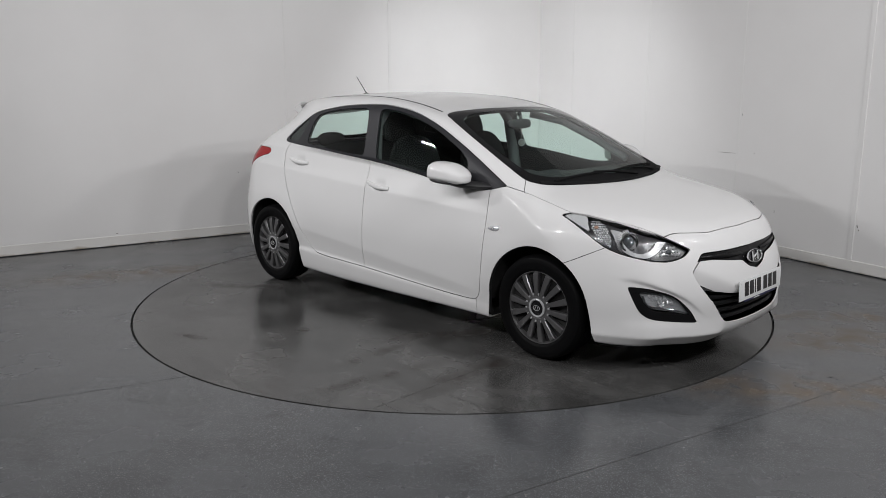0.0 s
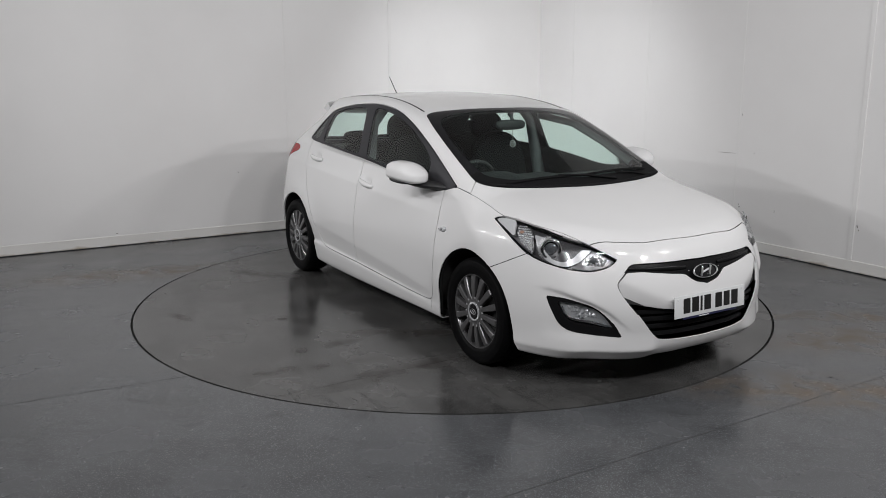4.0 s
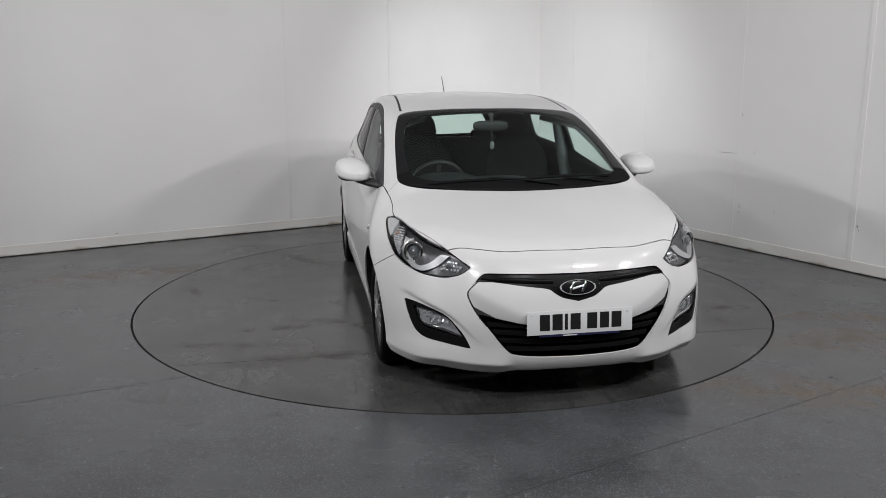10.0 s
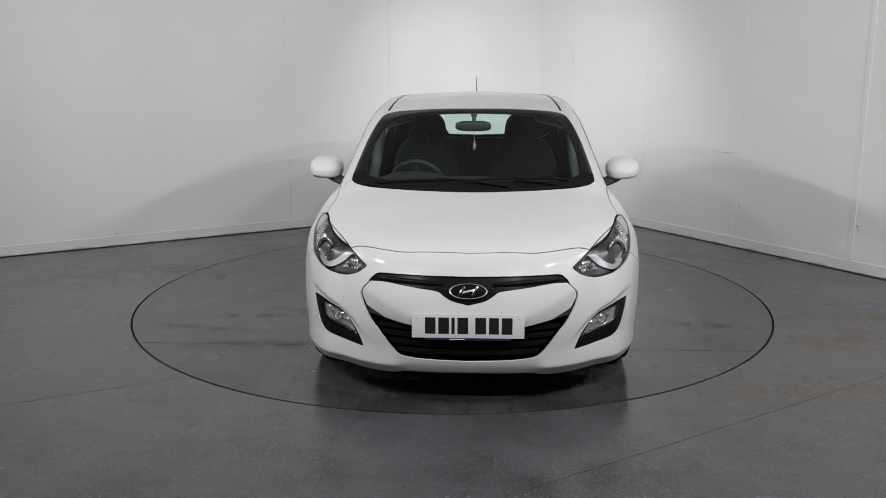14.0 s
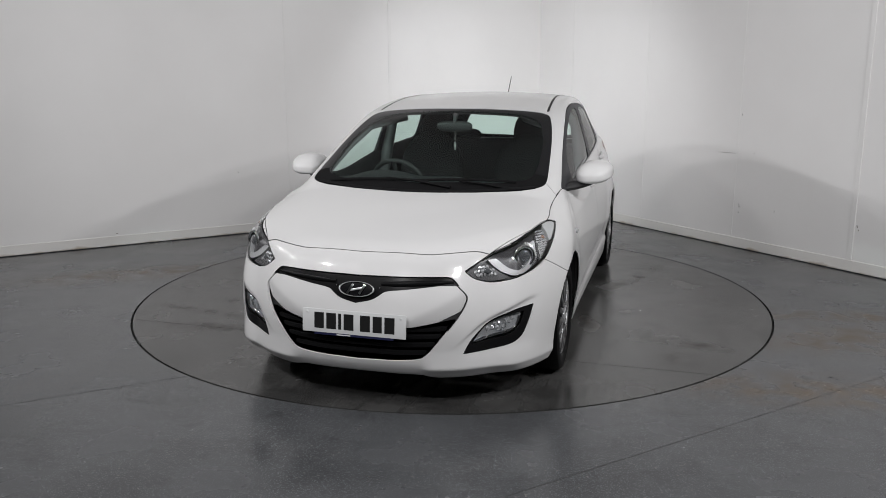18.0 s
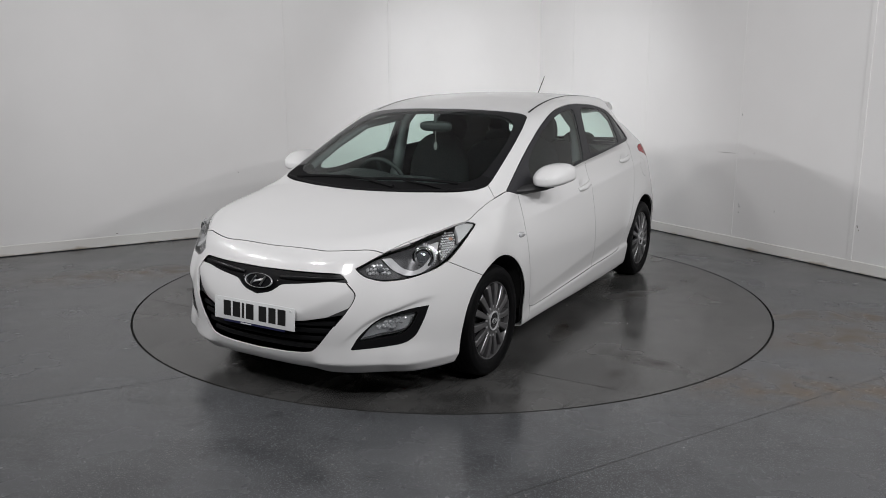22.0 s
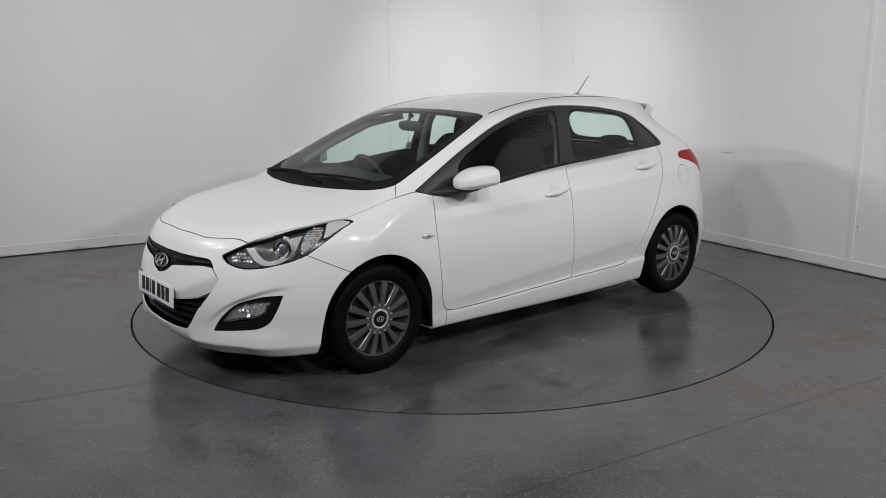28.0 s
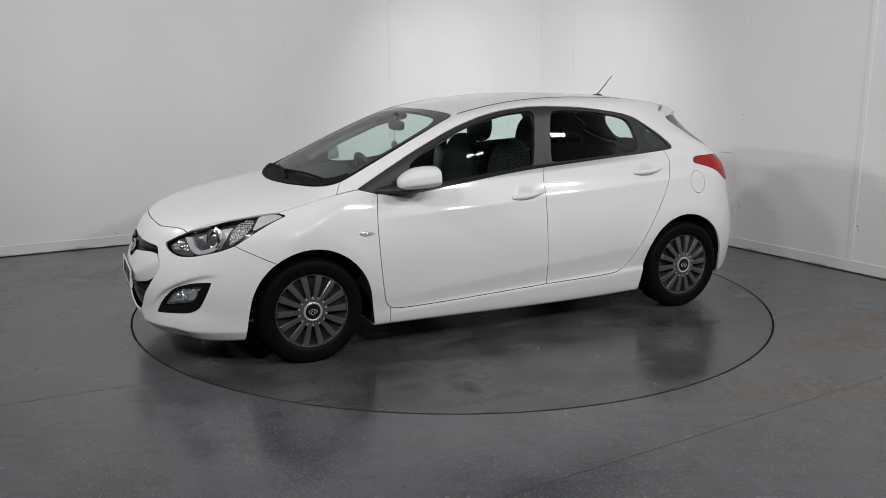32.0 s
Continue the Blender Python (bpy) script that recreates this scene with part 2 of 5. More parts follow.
def lathe(profile, steps=64, axis="Y", closed=False):
    """Turns a profile of (radius, along) round an axis."""
    bm = bmesh.new()
    rings = []
    for i in range(steps):
        a = 2 * math.pi * i / steps
        c, s = math.cos(a), math.sin(a)
        row = []
        for r, y in profile:
            p = {"Y": (r * c, y, r * s), "Z": (r * c, r * s, y), "X": (y, r * c, r * s)}[axis]
            row.append(bm.verts.new(p))
        rings.append(row)
    n = len(profile)
    for i in range(steps):
        a, b = rings[i], rings[(i + 1) % steps]
        for j in range(n if closed else n - 1):
            k = (j + 1) % n
            bm.faces.new((a[j], a[k], b[k], b[j]))
    bmesh.ops.remove_doubles(bm, verts=bm.verts, dist=1e-6)
    return bm


def tube(points, radius, sides=10, flat=1.0):
    """A round or flattened bar along points; radius may be a list."""
    bm = bmesh.new()
    pts = [Vector(p) for p in points]
    rads = radius if isinstance(radius, (list, tuple)) else [radius] * len(pts)
    rows = []
    for i, p in enumerate(pts):
        d = (pts[min(i + 1, len(pts) - 1)] - pts[max(i - 1, 0)]).normalized()
        u = d.cross(Vector((0, 0, 1)))
        u = u.normalized() if u.length > 1e-3 else Vector((1, 0, 0))
        v = d.cross(u)
        rows.append([bm.verts.new(p + (u * math.cos(t) + v * math.sin(t) * flat) * rads[i]) for t in [2 * math.pi * k / sides for k in range(sides)]])
    for a, b in zip(rows, rows[1:]):
        for k in range(sides):
            bm.faces.new((a[k], a[(k + 1) % sides], b[(k + 1) % sides], b[k]))
    bm.faces.new(rows[0])
    bm.faces.new(rows[-1])
    return bm


def blob(size, at, power=2.6, rings=20, segs=32, shape=None, turn=None):
    """A rounded box: a super-ellipsoid, bent by shape(x, y, z)."""
    bm = bmesh.new()
    bmesh.ops.create_uvsphere(bm, u_segments=segs, v_segments=rings, radius=1)
    m = Matrix.Translation(at) @ (turn or Matrix())
    for v in bm.verts:
        x, y, z = v.co
        k = (abs(x) ** power + abs(y) ** power + abs(z) ** power) ** (-1 / power)
        x, y, z = x * k, y * k, z * k
        if shape:
            x, y, z = shape(x, y, z)
        v.co = m @ Vector((x * size[0], y * size[1], z * size[2]))
    return bm


def thing(name, label, category, m=None, group="", kind=""):
    ob = new(name)
    ob.empty_display_size = .2
    if m is not None:
        ob.matrix_world = m
    return tagged(ob, label, category, group, kind)


# ---- the room: two walls that meet behind the turntable, and a dark hall round the camera ----
CORNER = Vector((1.091, 4.316, 0))
WALL_TURN = 31.1
ROOM = Matrix.Translation(CORNER) @ pose(0, 0, 0, 0, 0, WALL_TURN)   # x along the wall to the left of the corner (negative), y along the other (negative)
SIDE, HIGH, THICK = 13.0, 4.2, .12
PANEL = 1.205


def room_part(name, bm, mat, label, kind="structure", parent=None, category=""):
    bm.transform(ROOM)
    ob = part(name, bm, mat, parent, label, smooth=False)
    return tagged(ob, label, category, "", kind) if parent is None else ob


def board_wall(name, along_x, first, label, boards):
    """A wall of upright boards, each a piece of its own, on a backing, with skirting and joint strips."""
    def b(u0, u1, d0, d1, z0, z1, bevel=0.0):
        lo, hi = (min(u0, u1), max(u0, u1))
        if along_x:
            return box((hi - lo, d1 - d0, z1 - z0), ((lo + hi) / 2, (d0 + d1) / 2, (z0 + z1) / 2), bevel, None, 1)
        return box((d1 - d0, hi - lo, z1 - z0), ((d0 + d1) / 2, (lo + hi) / 2, (z0 + z1) / 2), bevel, None, 1)
    end = THICK if along_x else -.004
    wall = room_part(name, b(-SIDE, end, .012, THICK, 0, HIGH), DULL, label)
    u = first
    edges = [.012 if along_x else 0.0]
    for _ in range(boards):
        edges.append(u)
        u -= PANEL
    edges.append(-SIDE)
    for a, c in zip(edges, edges[1:]):
        if a - c > .05:
            room_part("wall_board", b(c + .0003, a - .0003, 0, .012, .10, HIGH), WALL, "", parent=wall)
    return wall, edges


wall_left, left_edges = board_wall("wall_north", True, -2.065, "white boarded wall with thin joints and a skirting", 2)
wall_right, right_edges = board_wall("wall_east", False, -.63, "white boarded wall with thin joints and a skirting", 6)


def strip(along_x, u, wide, parent):
    d = .006 if wide > .03 else .0035
    b = box((wide, d, HIGH - .1), (u, -d / 2, .1 + (HIGH - .1) / 2), .0012, None, 1) if along_x else box((d, wide, HIGH - .1), (-d / 2, u, .1 + (HIGH - .1) / 2), .0012, None, 1)
    room_part("joint_strip", b, TRIM, "", parent=parent)


for i, e in enumerate(left_edges[1:3]):
    strip(True, e, .035 if i == 0 else .012, wall_left)
for i, e in enumerate(right_edges[1:6]):
    strip(False, e, .04 if i == 3 else .014, wall_right)

for nm, bm in (("baseboard", box((SIDE, .012, .093), (-SIDE / 2 - .0005, 0, .0535), .003, None, 1)),
               ("baseboard", box((.012, SIDE, .093), (0, -SIDE / 2 - .0075, .0535), .003, None, 1))):
    room_part(nm, bm, SKIRT, "grubby white skirting board along the wall")
room_part("wall_south", box((SIDE, THICK, HIGH), (-SIDE / 2, -SIDE - THICK / 2, HIGH / 2)), DULL, "dull grey hall wall")
room_part("wall_west", box((THICK, SIDE, HIGH), (-SIDE - THICK / 2, -SIDE / 2, HIGH / 2)), DULL, "dull grey hall wall")
room_part("ceiling", box((SIDE + .3, SIDE + .3, .1), (-SIDE / 2, -SIDE / 2, HIGH + .05)), CEIL, "plain dark grey ceiling")

# ---- floor with a round opening, and the turntable in it ----
RING = 2.245


def floor_sheet():
    bm = bmesh.new()
    inv = ROOM.inverted()
    steps = 192
    inner = [Vector((RING * math.cos(2 * math.pi * i / steps), RING * math.sin(2 * math.pi * i / steps), 0)) for i in range(steps)]
    rows = [[bm.verts.new(p + Vector((0, 0, -.03))) for p in inner], [bm.verts.new(p) for p in inner], [bm.verts.new(p * 1.003) for p in inner]]
    out = []
    for p in inner:
        d = p.normalized()
        o = inv @ Vector((0, 0, 0))
        dv = (inv.to_3x3() @ d)
        ks = []
        for lo, hi, ov, dd in ((-SIDE, -.0, o.x, dv.x), (-SIDE, -.0, o.y, dv.y)):
            if abs(dd) > 1e-6:
                ks.append(((hi if dd > 0 else lo) - ov) / dd)
        out.append(bm.verts.new(d * min(ks)))
    rows.append(out)
    for a, b in zip(rows, rows[1:]):
        for i in range(steps):
            j = (i + 1) % steps
            bm.faces.new((a[i], b[i], b[j], a[j]))
    return bm


floor_ob = part("floor", floor_sheet(), FLOOR_MAT, None, "dark grey speckled vinyl floor, scuffed and stained", smooth=False)
tagged(floor_ob, "dark grey speckled vinyl floor, scuffed and stained", "floor", "", "structure")
corner_fill = box((SIDE, SIDE, .02), (-SIDE / 2, -SIDE / 2, -.06))
room_part("ground", corner_fill, LINER, "dark sub-floor below the turntable pit")


def seam(a, b, mat, parent, z=.0008, wide=.003):
    a, b = Vector(a), Vector(b)
    d = (b - a)
    m = Matrix.Translation(((a.x + b.x) / 2, (a.y + b.y) / 2, z)) @ Matrix.Rotation(math.atan2(d.y, d.x), 4, "Z")
    bm = box((d.length, wide, .001))
    bm.transform(m)
    return part("seam", bm, mat, parent, "welded joint in the vinyl", smooth=False)


seam((-1.425, -1.745, 0), (-9.0, -5.665, 0), SEAM, floor_ob, .0006, .002)
seam((2.34, -1.71, 0), (4.4, -.46, 0), SEAM, floor_ob, .0004, .002)
seam((2.34, -1.71, 0), (-6.0, -6.8, 0), SEAM, floor_ob, .0004, .0022)

turntable = thing("turntable", "round grey vinyl vehicle turntable set flush in the floor", "turntable", pose(0, 0, 0))
plate_top = lathe([(0, 0), (.5, 0), (1.2, 0), (1.8, 0), (RING - .014, 0), (RING - .014, -.03)], 192, "Z")
part("platform", plate_top, TABLE_MAT, turntable, smooth=False)
part("rim", lathe([(RING - .012, -.012), (RING - .003, -.012), (RING - .003, -.03), (RING - .012, -.03)], 192, "Z", True), LINER, turntable, "black rubber edge")
SEAM_X = 1.25
half = math.sqrt((RING - .03) ** 2 - SEAM_X ** 2)
seam((SEAM_X, -half, 0), (SEAM_X, half, 0), TABLE_SEAM, turntable, .0003, .0022)


STEP = .0125
# ---- the car's outer surface: the place where hull() is zero; x forward, y to the left, z up ----
def spline(*flat):
    """A smooth curve through (a, value) pairs, flat beyond its ends' slope."""
    xs, ys = np.array(flat[0::2], float), np.array(flat[1::2], float)
    h = np.diff(xs)
    d = np.diff(ys) / h
    m = np.concatenate([[d[0]], (d[:-1] * h[1:] + d[1:] * h[:-1]) / (h[1:] + h[:-1]), [d[-1]]])

    def at(q):
        q = np.asarray(q, float)
        i = np.minimum(np.maximum(np.searchsorted(xs, q) - 1, 0), len(h) - 1)
        t = np.minimum(np.maximum((q - xs[i]) / h[i], 0), 1)
        v = ((1 + 2 * t) * (1 - t) ** 2 * ys[i] + t * (1 - t) ** 2 * h[i] * m[i]
             + t * t * (3 - 2 * t) * ys[i + 1] + t * t * (t - 1) * h[i] * m[i + 1])
        return v + np.minimum(q - xs[0], 0) * m[0] + np.maximum(q - xs[-1], 0) * m[-1]
    return at


def smax(a, b, k):
    """The larger of two fields, rounded over where they meet."""
    h = np.maximum(k - np.abs(a - b), 0) / k
    return np.maximum(a, b) + h * h * k * 0.25


HUB_F, HUB_R, HUB_Z = 1.325, -1.325, 0.312
# lower body: half width along the length, and how it falls off with height
WIDTH = spline(-2.2, .80, -1.8, .852, -1.4, .876, -.9, .878, 0, .88, .7, .884, 1.2, .895, 1.6, .898, 1.9, .85, 2.2, .75)
FALL = spline(.10, -.06, .18, -.025, .24, -.015, .32, -.009, .45, -.002, .56, 0, .68, -.010, .78, -.029, .86, -.052, .93, -.077, 1.0, -.098, 1.1, -.13)
BELT_Z = spline(-2.1, 1.10, -1.294, 1.092, -.138, 1.032, .5, .994, 1.016, .953, 1.6, .90)
BELT_Y = spline(-2.1, .58, -1.7, .69, -1.294, .738, -.8, .785, -.138, .806, .5, .806, 1.016, .79, 1.4, .75)
LEAN = spline(-1.9, .55, -1.3, .46, -.9, .37, -.2, .29, .5, .31, 1.0, .42)
HOOD = spline(1.0, 1.005, 1.3, .951, 1.6, .893, 1.9, .820, 2.05, .772, 2.14, .735, 2.3, .62)
SCREEN = spline(-2.2, 1.17, -1.80, 1.302, -1.5, 1.385, -1.15, 1.440, -.75, 1.466, -.4, 1.470, -.1, 1.453, .15, 1.418, .36, 1.370, .6, 1.278, .95, 1.122, 1.33, .945, 1.6, .82)
NOSE_PLAN = spline(0, 2.198, .26, 2.184, .42, 2.145, .5, 2.108, .61, 2.03, .75, 1.925, .82, 1.80, .9, 1.60)
NOSE_PROFILE = spline(.10, -.13, .17, -.06, .23, -.015, .33, .004, .45, .008, .52, -.006, .6, -.035, .68, -.075, .76, -.125, .9, -.3)
TAIL_PROFILE = spline(.15, 1.99, .28, 2.06, .42, 2.09, .58, 2.08, .72, 2.045, .9, 2.02, 1.0, 1.985, 1.15, 1.90, 1.3, 1.80, 1.45, 1.70)
TAIL_BOW = spline(.3, .15, .8, .16, 1.0, .20, 1.12, .31, 1.25, .60, 1.35, .75)
FOLD = spline(-1.15, .36, -1.06, .43, -.99, .466, -.92, .494, -.867, .513, -.79, .532, -.70, .541)
FLOOR = spline(-2.1, .30, -1.8, .22, -1.2, .17, 1.0, .165, 1.7, .175, 1.95, .17, 2.2, .165)


def arch(x, z, hub):
    """A swelling of the side round a wheel's opening."""
    r = np.hypot(x - hub, z - HUB_Z)
    return .014 * np.exp(-((r - .37) / .09) ** 2) / (1 + np.exp((.34 - z) * 35))


def side(x, z):
    low = WIDTH(x) + FALL(z) + arch(x, z, HUB_F) + arch(x, z, HUB_R)
    # the front wing swells over the wheel and draws in before the door
    high = 1 / (1 + np.exp((.72 - z) * 30))
    low = low + high * (.020 * np.exp(-((x - 1.32) / .22) ** 2) - .011 * np.exp(-((x - .88) / .2) ** 2))
    # the crease that climbs along the doors to the tail lamp, and the hollow above the sill
    line = .80 + .055 * (0.6 - x)
    fade = 1 / (1 + np.exp((x - .75) * 9)) / (1 + np.exp((-1.75 - x) * 12))
    d = z - line
    low = low + .010 * fade * np.exp(-(np.sqrt(d * d + .00012) - .011) / .05)
    # below a line that climbs to the rear the doors turn under, down to the sill
    line = .393 - .086 * x
    fade = 1 / (1 + np.exp((x - .86) * 14)) / (1 + np.exp((-1.2 - x) * 14))
    d = (line - z) / .006
    under = .018 * np.tanh(.006 * np.log1p(np.exp(np.clip(d, -30, 30))) * 10)
    low = low - fade * under / (1 + np.exp((.257 + .040 * (.56 - x) - z) * 170))
    # finger hollows behind the door handles
    for hx, hz in ((-.075, .866), (-1.027, .964)):
        low = low - .016 * np.exp(-((x - hx) / .055) ** 4 - ((z - hz) / .030) ** 2)
    zb, yb = BELT_Z(x), BELT_Y(x)
    up = yb - LEAN(x) * (z - zb) - .10 * np.maximum(z - zb, 0) ** 2
    t = np.clip((z - zb + .05) / .06, 0, 1)
    t = t * t * (3 - 2 * t)
    return low * (1 - t) + up * t


def hull(x, y, z):
    s = np.sqrt(y * y + 1e-8)
    f_side = s - side(x, z)
    drop = s / .75
    hood = HOOD(x) - 2 * np.maximum(.9 - x, 0) - .016 * drop ** 2 - .035 * drop ** 6
    screen = SCREEN(x + .055 * s * s) - .045 * drop ** 2 - .01 * drop ** 4
    # a lip under each fog lamp that runs out towards the middle
    lip = .020 * np.exp(-(np.sqrt((z - .228) ** 2 + 6e-5) - .0077) / .030) / (1 + np.exp((.335 - s) * 70))
    f_side = f_side - lip / (1 + np.exp((1.66 - x) * 30))
    f_top = (z - smax(hood, screen, .012)) * .9
    f = smax(f_side, f_top, .085)
    f_nose = (x - NOSE_PLAN(s) - NOSE_PROFILE(z) - lip) * (.9 - .35 * np.clip((s - .45) / .3, 0, 1))
    f = smax(f, f_nose, .06)
    # the bumper folds in towards each fog lamp below a blade that dies out at the wheel arch
    u = (s - x) * .70711
    fold = .013 / (1 + np.exp((z - FOLD(u)) * 210)) / (1 + np.exp((.31 - z) * 50)) / (1 + np.exp((u + .745) * 45)) / (1 + np.exp((-1.12 - u) * 40))
    f = f + fold / (1 + np.exp((1.55 - x) * 30))
    f_tail = (-x - TAIL_PROFILE(z) + TAIL_BOW(z) * (s / .7) ** 2 + .10 * (s / .8) ** 8) * .85
    f = smax(f, f_tail, .07)
    return smax(f, FLOOR(x) + .018 / (1 + np.exp((s - .335) * 60)) / (1 + np.exp((1.9 - x) * 30)) - z, .018)


def hull_normal(p):
    e = 1.5e-3
    n = np.stack([hull(*(p + d).T) - hull(*(p - d).T) for d in np.eye(3) * e], 1)
    return n / np.maximum(np.linalg.norm(n, axis=1, keepdims=True), 1e-9)


# ---- the car: its skin is meshed from hull() and cut into panels, glass and lamps ----
def skin(step):
    """Triangles over the whole body, from a box drawn in towards the car's middle until it meets the hull."""
    lo, hi = np.array([-2.16, -.96, .10]), np.array([2.27, .96, 1.53])
    axes = [np.linspace(lo[i], hi[i], int((hi[i] - lo[i]) / step / 2) * 2 + 1) for i in range(3)]
    counts = [len(a) for a in axes]
    corners, quads = [], []
    base = 0
    for k, level in ((0, 0), (0, -1), (1, 0), (1, -1), (2, -1), (2, 0)):
        i, j = [a for a in range(3) if a != k]
        gi, gj = np.meshgrid(np.arange(counts[i]), np.arange(counts[j]), indexing="ij")
        idx = np.zeros((gi.size, 3), int)
        idx[:, i], idx[:, j], idx[:, k] = gi.ravel(), gj.ravel(), (0 if level == 0 else counts[k] - 1)
        corners.append(idx)
        a = base + (np.arange(counts[i] - 1)[:, None] * counts[j] + np.arange(counts[j] - 1)[None, :]).ravel()
        q = np.stack([a, a + counts[j], a + counts[j] + 1, a + 1], 1)
        quads.append(q if (level == -1) == (k != 1) else q[:, ::-1])
        base += gi.size
    idx, back = np.unique(np.concatenate(corners), axis=0, return_inverse=True)
    quads = back.ravel()[np.concatenate(quads)]
    b = np.stack([axes[k][idx[:, k]] for k in range(3)], 1)
    mid = np.array([0, 0, .62])
    q = mid + (b - mid) * np.array([.72, .25, .2])
    t0, t1 = np.zeros(len(b)), np.full(len(b), 1.1)
    for _ in range(22):
        t = (t0 + t1) / 2
        inside = hull(*(q + (b - q) * t[:, None]).T) < 0
        t0, t1 = np.where(inside, t, t0), np.where(inside, t1, t)
    v = q + (b - q) * t0[:, None]
    return v, np.concatenate([quads[:, [0, 1, 2]], quads[:, [0, 2, 3]]])


def loop(*pts):
    """A closed outline through corner points, rounded but where a third value marks a sharp corner."""
    p = [(*q, 0)[:3] for q in pts]
    for _ in range(2):
        out = []
        for a, b, c in zip(p[-1:] + p[:-1], p, p[1:] + p[:1]):
            if b[2]:
                out.append(b)
            else:
                out += [tuple(b[k] * .8 + a[k] * .2 for k in (0, 1)) + (0,), tuple(b[k] * .8 + c[k] * .2 for k in (0, 1)) + (0,)]
        p = out
    return np.array([q[:2] for q in p])


def mirrored(*pts):
    """An outline across the car's middle, given for one side from top to bottom."""
    return loop(*pts, *[(-q[0], *q[1:]) for q in pts[::-1]])


def field(poly, u, v):
    """Signed distance to an outline, negative inside; far points are simply far."""
    f = np.full(len(u), 9.0)
    m = .05
    near = np.where((u > poly[:, 0].min() - m) & (u < poly[:, 0].max() + m) & (v > poly[:, 1].min() - m) & (v < poly[:, 1].max() + m))[0]
    x, y = u[near], v[near]
    d2, odd = np.full(len(near), 81.0), np.zeros(len(near), bool)
    for (ax, ay), (bx, by) in zip(poly, np.roll(poly, -1, 0)):
        ex, ey = bx - ax, by - ay
        t = np.clip(((x - ax) * ex + (y - ay) * ey) / (ex * ex + ey * ey + 1e-12), 0, 1)
        d2 = np.minimum(d2, (x - ax - t * ex) ** 2 + (y - ay - t * ey) ** 2)
        odd ^= ((ay > y) != (by > y)) & (x < ex * (y - ay) / (ey if abs(ey) > 1e-12 else 1e-12) + ax)
    f[near] = np.where(odd, -1, 1) * np.sqrt(d2)
    return f


